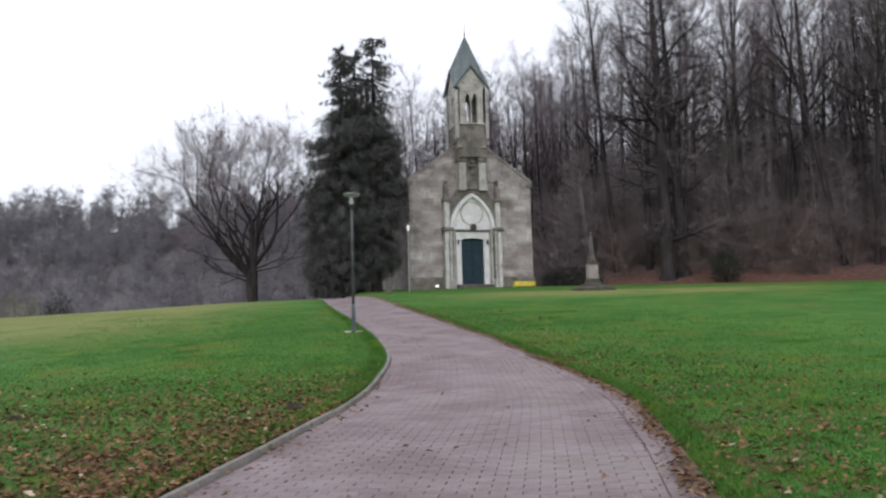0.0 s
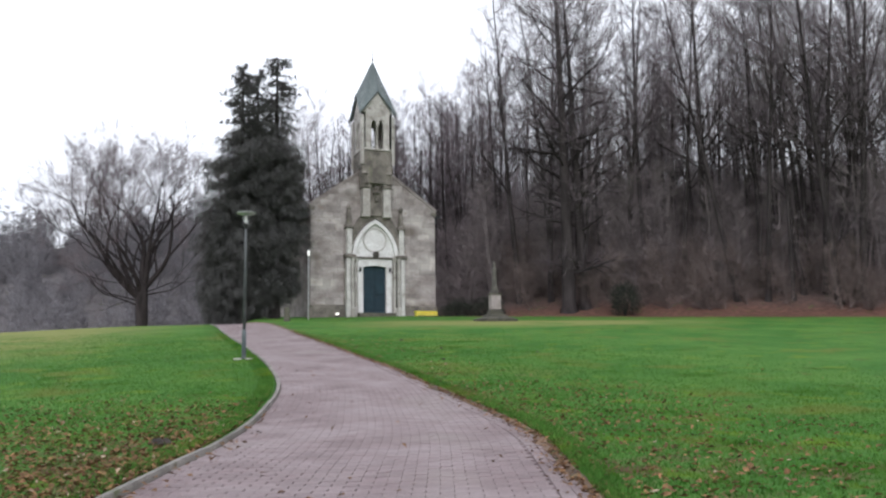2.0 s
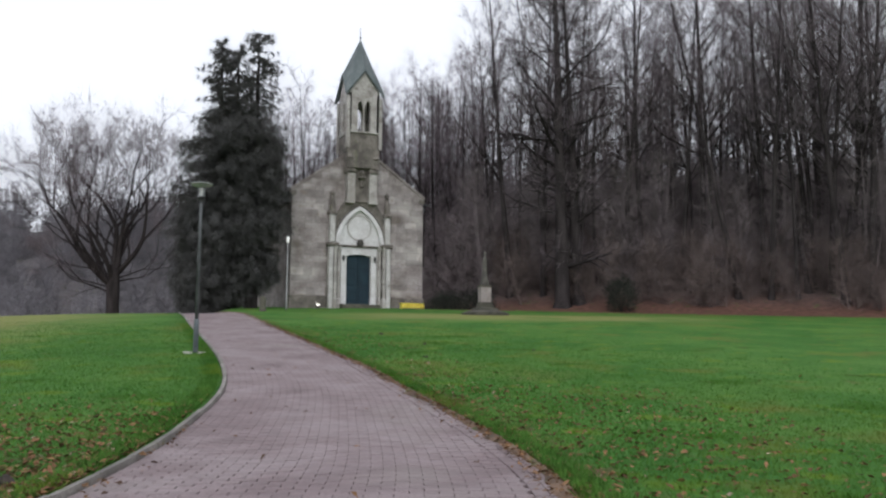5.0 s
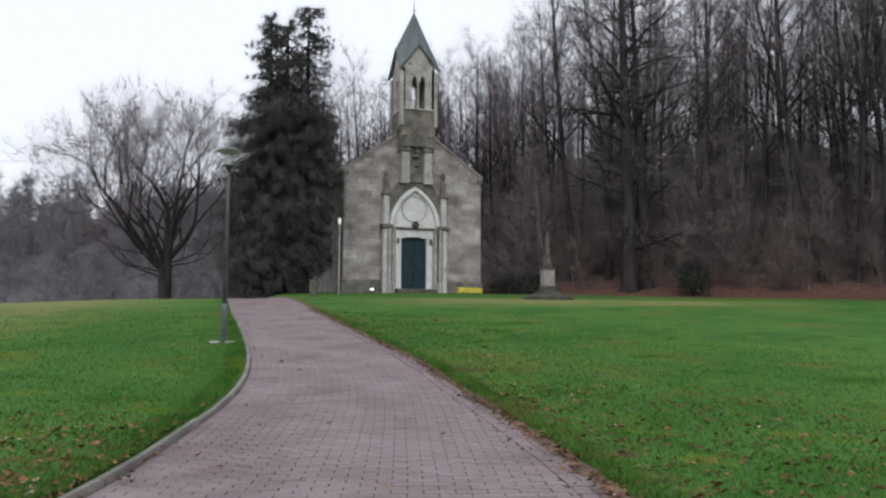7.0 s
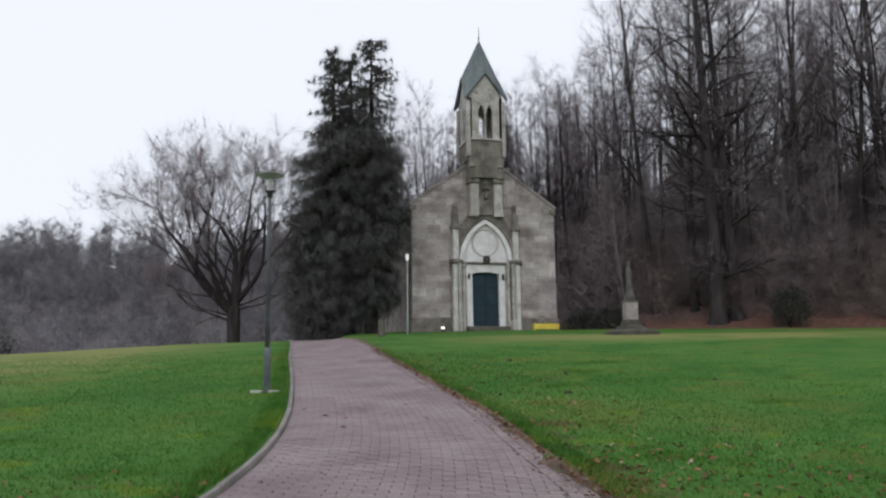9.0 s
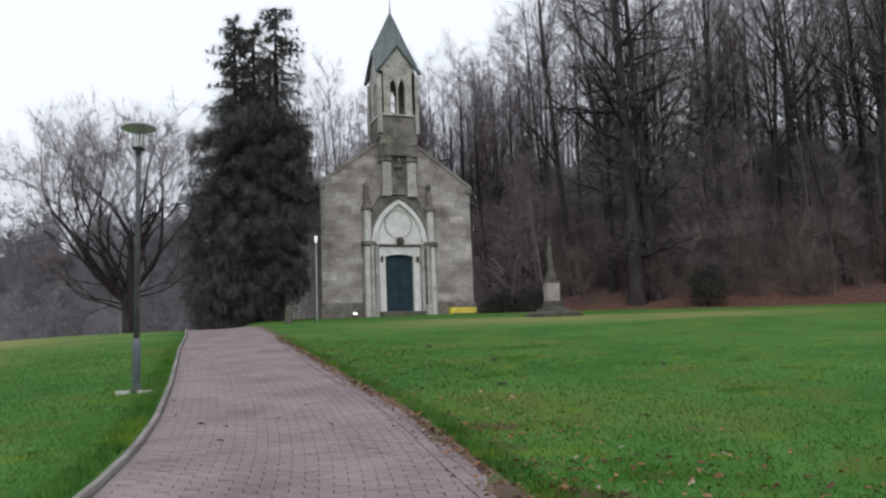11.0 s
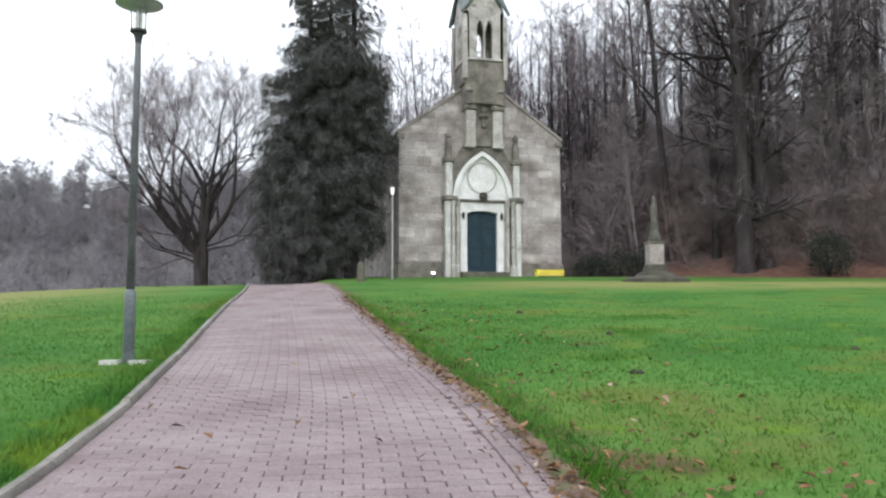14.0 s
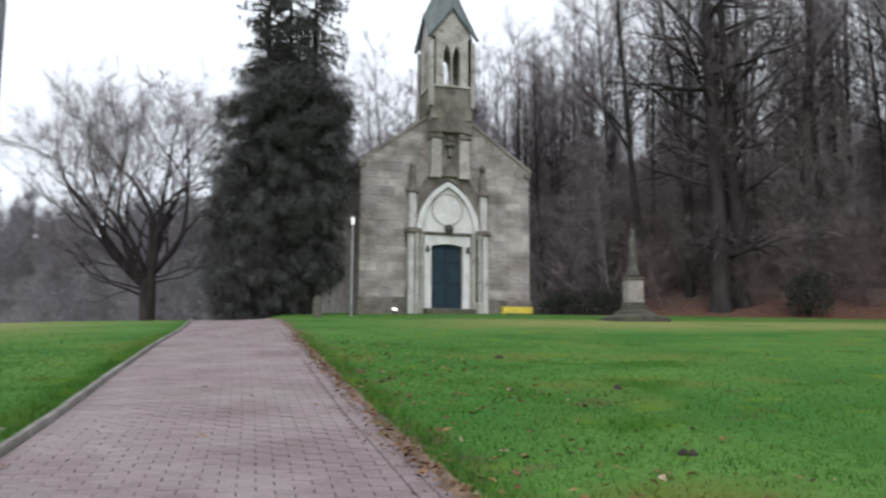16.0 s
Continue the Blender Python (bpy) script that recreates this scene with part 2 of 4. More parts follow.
# ---- mesh building ----
class Shape:
    def __init__(self):
        self.v, self.f = [], []

    def add(self, verts, faces):
        k = len(self.v)
        self.v.extend(tuple(p) for p in verts)
        self.f.extend(tuple(i + k for i in q) for q in faces)
        return self

    def box(self, x0, x1, y0, y1, z0, z1, inset=0.0):
        """A block; inset: bevel of its front (low y) face."""
        i = inset
        v = [(x0, y1, z0), (x1, y1, z0), (x1, y1, z1), (x0, y1, z1), (x0, y0 + i, z0), (x1, y0 + i, z0), (x1, y0 + i, z1), (x0, y0 + i, z1)]
        f = [(0, 3, 2, 1), (0, 1, 5, 4), (1, 2, 6, 5), (2, 3, 7, 6), (3, 0, 4, 7)]
        if i:
            v += [(x0 + i, y0, z0 + i), (x1 - i, y0, z0 + i), (x1 - i, y0, z1 - i), (x0 + i, y0, z1 - i)]
            f += [(8, 9, 10, 11), (4, 5, 9, 8), (5, 6, 10, 9), (6, 7, 11, 10), (7, 4, 8, 11)]
        else:
            f.append((4, 5, 6, 7))
        return self.add(v, f)

    def prism(self, outline, y0, y1):
        """An outline in x and z, from y0 to y1."""
        n = len(outline)
        v = [(x, y0, z) for x, z in outline] + [(x, y1, z) for x, z in outline]
        f = [tuple(range(n)), tuple(range(2 * n - 1, n - 1, -1))] + [((i + 1) % n, i, n + i, n + (i + 1) % n) for i in range(n)]
        return self.add(v, f)

    def band(self, inner, outer, y0, y1):
        """A strip between two open lines in x and z, of equal count."""
        n = len(inner)
        v = [(x, y, z) for y in (y0, y1) for line in (inner, outer) for x, z in line]
        f = []
        for i in range(n - 1):
            a, b, c, d = i, n + i, 2 * n + i, 3 * n + i
            f += [(a, a + 1, b + 1, b), (c, d, d + 1, c + 1), (a, c, c + 1, a + 1), (b, b + 1, d + 1, d)]
        f += [(0, n, 3 * n, 2 * n), (n - 1, 3 * n - 1, 4 * n - 1, 2 * n - 1)]
        return self.add(v, f)

    def turned(self, profile, at=(0, 0, 0), k=16):
        """A body of revolution about z: (radius, height) from the bottom up."""
        v, f = [], []
        for r, z in profile:
            v += [(at[0] + r * math.cos(2 * math.pi * i / k), at[1] + r * math.sin(2 * math.pi * i / k), at[2] + z) for i in range(k)]
        for j in range(len(profile) - 1):
            f += [(j * k + i, j * k + (i + 1) % k, (j + 1) * k + (i + 1) % k, (j + 1) * k + i) for i in range(k)]
        f += [tuple(range(k - 1, -1, -1)), tuple(range((len(profile) - 1) * k, len(profile) * k))]
        return self.add(v, f)

    def tube(self, points, radii, k=3):
        v, f = [], []
        for j, (p, r) in enumerate(zip(points, radii)):
            d = (points[min(j + 1, len(points) - 1)] - points[max(j - 1, 0)]).normalized()
            a = d.cross(Vector((0.31, 0.95, 0.05))).normalized()
            b = d.cross(a)
            v += [p + (a * math.cos(2 * math.pi * i / k) + b * math.sin(2 * math.pi * i / k)) * r for i in range(k)]
        for j in range(len(points) - 1):
            f += [(j * k + i, j * k + (i + 1) % k, (j + 1) * k + (i + 1) % k, (j + 1) * k + i) for i in range(k)]
        return self.add(v, f)

    def mesh(self, name, material):
        me = bpy.data.meshes.new(name)
        me.from_pydata(self.v, [], self.f)
        me.materials.append(material)
        return me


def part(name, shape, material, parent=None, label="", m=None):
    ob = new(name, shape.mesh(name, material) if isinstance(shape, Shape) else shape)
    if parent:
        ob.parent = parent
    if m is not None:
        ob.matrix_basis = m
    return tagged(ob, label) if label else ob


def thing(name, label, category, m=None, group="", kind=""):
    ob = new(name)
    ob.empty_display_size = 0.2
    if m is not None:
        ob.matrix_basis = m
    return tagged(ob, label, category, group, kind)


def smooth(ob):
    ob.data.shade_smooth()
    return ob


# ---- the plan: f metres up the path's first direction, r metres to its right ----
SIN, COS = math.sin(radians(-TURN)), math.cos(radians(-TURN))


def curve(points):
    """A smooth line through (at, value) points."""
    at, value = [p[0] for p in points], [p[1] for p in points]
    grad = np.gradient(value, at)

    def go(s):
        if s <= at[0]:
            return value[0] + grad[0] * (s - at[0])
        if s >= at[-1]:
            return value[-1] + grad[-1] * (s - at[-1])
        i = int(np.searchsorted(at, s)) - 1
        i = max(i, 0)
        w = at[i + 1] - at[i]
        u = (s - at[i]) / w
        return (value[i] * (1 + 2 * u) * (1 - u) ** 2 + grad[i] * w * u * (1 - u) ** 2
                + value[i + 1] * u * u * (3 - 2 * u) - grad[i + 1] * w * u * u * (1 - u))
    return go


slope = curve([(-60, -1.2), (-20, -0.5), (0, 0), (10, 0.35), (17, 0.68), (26, 1.53), (40, 2.85), (47, 3.5), (55, 4.1), (66, 4.95), (80, 5.8), (100, 6.8), (200, 12)])
centre = curve([(-40, -2), (-10, -1.3), (0, -0.85), (6, -0.08), (9, 0.3), (12, 0.57), (15, 0.53), (19, 0.25), (23, -0.32), (25, -0.74), (30, -1.79), (35, -2.84), (46, -5.1), (56, -7.6), (70, -12.0), (90, -19)])
half = curve([(-40, 1.75), (6, 1.79), (9, 1.83), (12, 1.81), (15, 1.7), (19, 1.48), (23, 1.43), (25, 1.39), (30, 1.38), (35, 1.41), (46, 1.42), (90, 1.3)])


def ease(a, b, s):
    """0 at a, 1 at b, smooth between; a may be the larger."""
    u = min(max((s - a) / (b - a), 0), 1)
    return u * u * (3 - 2 * u)


def wood_edge(r):
    return max(47.0, 62.0 - 0.5 * (r - 11))


def ter(f, r):
    z = slope(f)
    left = max(0.0, -r - 3.0)
    z -= (0.012 * min(left, 60) + 0.028 * min(max(-r - 12.0, 0.0), 40)) * ease(-5, 35, f)
    # the lawn falls away behind its crest, then a wooded slope rises
    z -= ease(0, 5, -r - 4.0 - 0.12 * (f - 46)) * 0.15 * max(0.0, min(f, 105) - 48)
    z += ease(-5, 25, -r) * 0.44 * max(0.0, min(f, 142) - 93)
    edge = f - wood_edge(r)
    if edge > 0:
        z += ease(6, 20, r + 0.25 * (f - 62)) * (0.24 * min(edge, 12) + 0.16 * min(max(edge - 12, 0), 58)) * ease(-1.5, 7.5, edge)
    return z + 0.05 * noise.noise((f * 0.11, r * 0.13, 0.3)) + 0.015 * noise.noise((f * 0.6, r * 0.6, 2.0))


def place(f, r, lift=0.0):
    return Vector((f * SIN + r * COS, f * COS - r * SIN, ter(f, r) + lift))


def back(x, y):
    """World x, y to f, r."""
    return x * SIN + y * COS, x * COS - y * SIN


# ---- ground: one sheet ----
def build_ground():
    fs = [-300, -200, -120, -70, -40, -20, -10] + [-5 + 0.5 * i for i in range(130)] + [60 + 2 * i for i in range(40)] + [142, 160, 200, 300, 500, 900]
    us = [-900, -500, -300, -200, -140, -100, -80, -65, -55, -46, -38, -32, -27, -23, -19, -16, -13.5, -11.5, -10, -8.5, -7.2, -6, -5, -4.2, -3.5, -3, -2.6]
    us = us + ["a", "b", "c", "d"] + [2.4, 2.8, 3.2, 3.8, 4.5, 5.5] + [6.5 + 1.25 * i for i in range(28)] + [43, 47, 52, 58, 65, 74, 85, 100, 130, 180, 260, 400, 900]
    v, litter, haze_grey, dry = [], [], [], []
    for f in fs:
        c, h = centre(max(min(f, 80), -40)), half(f)
        for u in us:
            r = c + {"a": -h - 0.085, "b": -h - 0.075, "c": h, "d": h + 0.03}.get(u, u) if isinstance(u, str) else c + u
            lift = -0.16 if u in ("b", "c") else 0.0
            if abs(f) > 150 or abs(r) > 150:
                z = ter(max(min(f, 150), -150), max(min(r, 150), -150))
                z += 18 * ease(150, 400, f)
            else:
                z = ter(f, r)
            v.append((f * SIN + r * COS, f * COS - r * SIN, z + lift))
            off = r - c
            side = 0.0
            if off > 0:
                side = max(0.72 - 0.8 * (off - h), (0.42 - 0.12 * (off - h)) * (1 - ease(8, 15, f)), 0) * (1 - 0.35 * ease(20, 40, f))
            else:
                side = max(0, 0.8 - 0.16 * abs(off + h)) * (1 - ease(4, 17, f))
            wood = ease(-2.5, 0.5, f - wood_edge(r)) if r > 6 else ease(72, 78, f)
            valley = ease(46, 62, f) * ease(4, 20, -r - 3)
            litter.append(max(side, wood, valley * 0.9))
            dry.append(max(ease(20, 34, f) * ease(3, 10, -r - 3), ease(6, 1.5, abs(f - 46)) * ease(12, 4, abs(r - 10))))
            # haze tint grows across the valley and deeper into the wood
            haze_grey.append(max(ease(70, 95, f) * ease(0, 14, -r), 0.75 * ease(2, 9, f - wood_edge(r)) if r > 6 else 0.0))
    n = len(us)
    faces = [(i * n + j, i * n + j + 1, (i + 1) * n + j + 1, (i + 1) * n + j) for i in range(len(fs) - 1) for j in range(n - 1)]
    me = bpy.data.meshes.new("ground")
    me.from_pydata(v, [], faces)
    me.attributes.new("litter", "FLOAT", "POINT").data.foreach_set("value", litter)
    me.attributes.new("dry", "FLOAT", "POINT").data.foreach_set("value", dry)
    me.attributes.new("haze_grey", "FLOAT", "POINT").data.foreach_set("value", haze_grey)
    me.materials.append(M_GROUND)
    me.shade_smooth()
    return tagged(new("ground", me), "green winter lawn with fallen leaves and woodland litter", "ground", kind="structure")


GROUND = build_ground()

# ---- paved path ----
PATH_START, PATH_END = -8.0, 72.0


def on_path(f, u, lift=0.0):
    """A place on the path, u metres right of its middle, with the path's own cross fall taken out."""
    c = centre(f)
    g = (centre(f + 0.1) - centre(f - 0.1)) / 0.2
    k = 1 / math.sqrt(1 + g * g)
    ff, r = f - u * g * k, c + u * k
    return Vector((ff * SIN + r * COS, ff * COS - r * SIN, ter(ff, r) + lift))


def build_path():
    bed = Shape()
    n = int((PATH_END - PATH_START) / 0.5) + 1
    v = [on_path(PATH_START + 0.5 * i, u * (half(PATH_START + 0.5 * i) + 0.1), -0.045) for i in range(n) for u in (-1, -0.5, 0, 0.5, 1)]
    bed.add(v, [(i * 5 + j, i * 5 + j + 1, i * 5 + j + 6, i * 5 + j + 5) for i in range(n - 1) for j in range(4)])
    return tagged(part("path", bed, M_JOINT), "paved path of reddish-brown bricks climbing the lawn", "path", kind="structure")


PATH = build_path()


# ---- bare trees ----
def limb(shape, twigs, rng, p, d, length, radius, level, cfg, k):
    n = max(3, int(length / cfg["seg"][level]))
    pts, rad = [p.copy()], [radius]
    tipr = radius * cfg["tip"][level]
    for i in range(n):
        d = (d + Vector((rng.gauss(0, 1), rng.gauss(0, 1), rng.gauss(0, 1))) * cfg["wander"][level] + Vector((0, 0, cfg["lift"][level]))).normalized()
        pts.append(pts[-1] + d * (length / n))
        rad.append(radius + (tipr - radius) * (i + 1) / n)
    shape.tube(pts, rad, k)
    if level + 1 < len(cfg["count"]):
        for j in range(cfg["count"][level]):
            s = cfg["from"][level] + (1 - cfg["from"][level]) * (j + rng.random()) / cfg["count"][level]
            i = min(int(s * n), n - 1)
            q = pts[i].lerp(pts[i + 1], s * n - i)
            along = (pts[i + 1] - pts[i]).normalized()
            side = along.cross(Vector((rng.gauss(0, 1), rng.gauss(0, 1), rng.gauss(0, 1)))).normalized()
            a = radians(rng.uniform(*cfg["angle"][level]))
            nd = along * math.cos(a) + side * math.sin(a)
            nl = length * rng.uniform(*cfg["ratio"][level]) * (1.15 - 0.6 * s if level == 0 else 1.0)
            limb(shape, twigs, rng, q, nd, nl, max(rad[i] * cfg["thin"][level], 0.008), level + 1, cfg, 3 if level else max(3, k - 3))
    if level >= cfg["twig_from"]:
        for j in range(cfg["twigs"]):
            s = rng.random() * n
            i = min(int(s), n - 1)
            q = pts[i].lerp(pts[i + 1], s - i)
            along = (pts[i + 1] - pts[i]).normalized()
            nd = (along * rng.uniform(0.4, 1.2) + Vector((rng.gauss(0, 0.6), rng.gauss(0, 0.6), rng.gauss(0.15, 0.5)))).normalized()
            ln = rng.uniform(0.4, 1.5) * cfg["twig_len"]
            w = nd.cross(Vector((rng.gauss(0, 1), rng.gauss(0, 1), rng.gauss(0, 1)))).normalized() * cfg["twig_w"]
            tip = q + nd * ln + Vector((rng.gauss(0, 0.12), rng.gauss(0, 0.12), rng.uniform(-0.05, 0.3)))
            twigs.add((q - w, q + w, tip), ((0, 1, 2),))


WOOD = dict(seg=(1.6, 0.9, 0.7), tip=(0.15, 0.25, 0.3), wander=(0.035, 0.10, 0.16), lift=(0.02, 0.05, 0.03), count=(25, 6, 0), angle=((28, 58), (25, 60), (20, 50)),
            ratio=((0.15, 0.28), (0.3, 0.55), (0.4, 0.6)), thin=(0.42, 0.5, 0.5), twig_from=1, twigs=11, twig_len=1.3, twig_w=0.0105)
WOOD["from"] = (0.33, 0.25, 0.2)


def bare_tree(name, label, seed, height, radius, cfg, bend=0.02, lower=0, group="", m=None):
    rng = random.Random(seed)
    root = thing(name, label, "tree", m, group)
    trunk, crown, twigs = Shape(), Shape(), Shape()
    # root flare and stem are one mesh; limbs and twigs make the crown
    n = 12
    d, pts, rad = Vector((rng.gauss(0, bend), rng.gauss(0, bend), 1)).normalized(), [Vector((0, 0, -0.3))], [radius * 1.5]
    for i in range(n):
        d = (d + Vector((rng.gauss(0, bend), rng.gauss(0, bend), 0.02))).normalized()
        pts.append(pts[-1] + d * height / n)
        rad.append(radius * (1 - 0.92 * ((i + 1) / n) ** 0.9))
    trunk.tube([pts[0], pts[0] + Vector((0, 0, 0.7))] + pts[1:], [rad[0], radius] + rad[1:], 7)
    for j in range(cfg["count"][0] + lower):
        s = cfg["from"][0] + (1 - cfg["from"][0]) * (j + rng.random()) / cfg["count"][0] if j < cfg["count"][0] else rng.uniform(0.08, cfg["from"][0])
        s = min(s, 0.985)
        i = min(int(s * n), n - 1)
        q = pts[i].lerp(pts[i + 1], s * n - i)
        a, b = radians(rng.uniform(*cfg["angle"][0])), rng.uniform(0, 2 * math.pi)
        nd = Vector((math.sin(a) * math.cos(b), math.sin(a) * math.sin(b), math.cos(a)))
        nl = height * rng.uniform(*cfg["ratio"][0]) * (1.15 - 0.75 * s if j < cfg["count"][0] else 0.45)
        limb(crown, twigs, rng, q, nd, nl, max(rad[i] * cfg["thin"][0], 0.02), 1, cfg, 4)
    smooth(part("trunk", trunk, M_BARK, root))
    smooth(part("branchwork", crown, M_BARK, root))
    part("crown", twigs, M_TWIG, root)
    return root


# ---- chapel ----
CX, CY, CZ = 19.48, 61.7, 5.1
HW, EAVE, RIDGE = 4.86, 7.9, 11.35


def arch_line(half_width, spring, apex, n=10):
    """A pointed arch from the left spring to the right one."""
    h = apex - spring
    rad = (h * h + half_width * half_width) / (2 * half_width)
    left = []
    a1 = math.asin(min(1, h / rad))
    for i in range(n + 1):
        a = a1 * i / n
        left.append((-half_width + rad * (1 - math.cos(a)), spring + rad * math.sin(a)))
    return left + [(-x, z) for x, z in reversed(left[:-1])]


def build_chapel():
    ch = thing("chapel", "small neo-gothic sandstone chapel with a belfry and petrol-blue door", "chapel", pose(CX, CY, CZ))
    # gabled front with the doorway cut out
    front = Shape().prism([(-HW, -1.5), (-0.95, -1.5), (-0.95, 3.62), (0.95, 3.62), (0.95, -1.5), (HW, -1.5), (HW, EAVE), (0, RIDGE), (-HW, EAVE)], 0.0, 0.7)
    wall = part("front_wall", front, M_WALL, ch)
    side = Shape().box(-HW, -HW + 0.6, 0.7, 15, -1.5, EAVE - 0.25)
    part("side_wall", side, M_WALL, ch)
    part("side_wall", Shape().box(HW - 0.6, HW, 0.7, 15, -1.5, EAVE - 0.25), M_WALL, ch)
    part("rear_wall", Shape().prism([(-HW, -1.5), (HW, -1.5), (HW, EAVE), (0, RIDGE), (-HW, EAVE)], 15, 15.6), M_WALL, ch)
    for s in (-1, 1):
        part("nave_roof", Shape().prism([(0, RIDGE - 0.15), (s * (HW + 0.5), EAVE - 0.5), (s * (HW + 0.5), EAVE - 0.3), (0, RIDGE + 0.05)], 0.72, 16), M_SLATE, ch)
        part("eave_board", Shape().box(min(s * HW, s * (HW + 0.45)), max(s * HW, s * (HW + 0.45)), 0.74, 15.2, EAVE - 0.85, EAVE - 0.5), M_SLATE, ch)
        part("gutter", Shape().tube([Vector((s * (HW + 0.52), 0.3, EAVE - 0.35)), Vector((s * (HW + 0.52), 16, EAVE - 0.35))], [0.08, 0.08], 6), M_METAL, ch)
        part("coping", Shape().prism([(0, RIDGE + 0.0), (s * (HW + 0.12), EAVE - 0.1), (s * (HW + 0.12), EAVE + 0.08), (0, RIDGE + 0.2)], -0.09, 0.74), M_WALL, ch)
        part("kneeler", Shape().box(s * (HW - 0.1) - 0.2, s * (HW - 0.1) + 0.2, -0.1, 0.72, EAVE - 0.4, EAVE - 0.1, 0.03), M_DARK, ch)
    part("plinth", Shape().box(-HW - 0.08, -2.3, -0.12, 0.1, -1.5, 0.55, 0.05), M_DARK, ch)
    part("plinth", Shape().box(2.3, HW + 0.08, -0.12, 0.1, -1.5, 0.55, 0.05), M_DARK, ch)
    # portal: jambs, columns, arch, tympanum
    for s in (-1, 1):
        a, b = sorted((s * 0.89, s * 1.31))
        part("door_jamb", Shape().box(a, b, -0.10, 0.3, -0.6, 3.5, 0.03), M_WHITE, ch)
        a, b = sorted((s * 1.31, s * 1.62))
        part("portal_jamb", Shape().box(a, b, -0.06, 0.1, -0.6, 4.05, 0.02), M_TOWER, ch)
        a, b = sorted((s * 1.62, s * 2.36))
        part("portal_recess", Shape().box(a, b, -0.03, 0.1, -0.6, 4.0), M_DARK, ch)
        for x, r, y in ((1.5, 0.11, -0.2), (1.78, 0.12, -0.34)):
            part("column", Shape().turned([(r * 1.5, -0.5), (r * 1.5, 0.3), (r, 0.42), (r * 0.95, 3.75), (r * 1.25, 3.85), (r * 1.7, 4.1)], (s * x, y, 0), 12), M_TOWER, ch)
        pil = Shape().box(s * 2.1 - 0.16, s * 2.1 + 0.16, -0.42, 0.02, -0.6, 4.0, 0.05)
        p = part("pilaster", pil, M_PALE, ch)
        part("pilaster_cap", Shape().box(s * 1.98 - 0.42, s * 1.98 + 0.42, -0.56, 0.02, 4.0, 4.28, 0.08), M_DARK, p)
        part("pinnacle_shaft", Shape().box(s * 2.02 - 0.2, s * 2.02 + 0.2, -0.4, 0.02, 4.28, 6.25, 0.05), M_PALE, p)
        part("pinnacle", Shape().turned([(0.36, 6.25), (0.36, 6.42), (0.24, 6.5), (0.2, 7.1), (0.09, 7.6), (0.17, 7.72), (0.16, 7.85), (0.02, 8.05)], (s * 2.02, -0.2, 0), 8), M_DARK, p)
        part("iron_lantern", Shape().turned([(0.02, 3.0), (0.07, 3.06), (0.09, 3.3), (0.03, 3.4)], (s * 1.15, -0.2, 0), 8), M_BLACK, ch)
    part("lintel", Shape().prism([(-1.31, 3.5), (-0.89, 3.4), (-0.5, 3.49), (0, 3.53), (0.5, 3.49), (0.89, 3.4), (1.31, 3.5), (1.31, 4.0), (-1.31, 4.0)], -0.11, 0.3), M_WHITE, ch)
    part("lintel_cornice", Shape().box(-1.5, 1.5, -0.24, 0.02, 4.0, 4.16, 0.05), M_DARK, ch)
    part("tympanum", Shape().prism(arch_line(1.5, 4.18, 6.7), -0.06, 0.05), M_WHITE, ch)
    part("arch_moulding", Shape().band(arch_line(1.5, 4.18, 6.68), arch_line(1.78, 4.18, 6.95), -0.3, 0.02), M_WHITE, ch, "white pointed arch moulding")
    ring = [(0.9 * math.cos(2 * math.pi * i / 32), 5.42 + 0.9 * math.sin(2 * math.pi * i / 32)) for i in range(33)]
    inner = [(0.82 * math.cos(2 * math.pi * i / 32), 5.42 + 0.82 * math.sin(2 * math.pi * i / 32)) for i in range(33)]
    part("medallion_rim", Shape().band(inner, ring, -0.12, -0.05), M_TOWER, ch)
    part("medallion", Shape().prism(inner[:-1], -0.09, -0.04), M_WHITE, ch)
    ros = Shape()
    for i in range(8):
        a = i * math.pi / 4
        ros.turned([(0.03, -0.05), (0.1, 0.03), (0.03, 0.12)], (0.19 * math.cos(a), -0.38, 4.27 + 0.19 * math.sin(a)), 6)
    ros.turned([(0.04, -0.12), (0.14, -0.06), (0.16, 0.03), (0.05, 0.12)], (0, -0.38, 4.28), 10)
    part("rosette", ros, M_ROSETTE, ch, "dark carved stone rosette")
    # dark stone gable over the arch
    part("portal_gable", Shape().band(arch_line(1.8, 4.3, 7.06), [(x * 1.2, z + 0.32 + 1.25 * (1 - abs(x) / 1.8) ** 1.2) for x, z in arch_line(1.8, 4.3, 7.06)], -0.24, 0.02), M_DARK, ch)
    part("gable_finial", Shape().turned([(0.14, 8.3), (0.12, 8.75), (0.3, 8.9), (0.28, 9.0), (0.11, 9.08), (0.2, 9.25), (0.17, 9.35), (0.02, 9.55)], (0, -0.52, 0), 8), M_DARK, ch)
    # two-leaved door with panels
    for s in (-1, 1):
        a, b = sorted((s * 0.012, s * 0.94))
        leaf = part("door_leaf", Shape().box(a, b, 0.18, 0.26, -0.1, 3.6, 0.0), M_DOOR, ch)
        for z0, z1 in ((0.25, 1.2), (1.4, 2.35), (2.55, 3.4)):
            part("door_panel", Shape().box(a + 0.13, b - 0.13, 0.155, 0.2, z0, z1, 0.02), M_DOOR, leaf)
        part("door_handle", Shape().tube([Vector((s * 0.09, 0.16, 1.25)), Vector((s * 0.09, 0.1, 1.25)), Vector((s * 0.2, 0.1, 1.25))], [0.018] * 3, 6), M_BLACK, leaf)
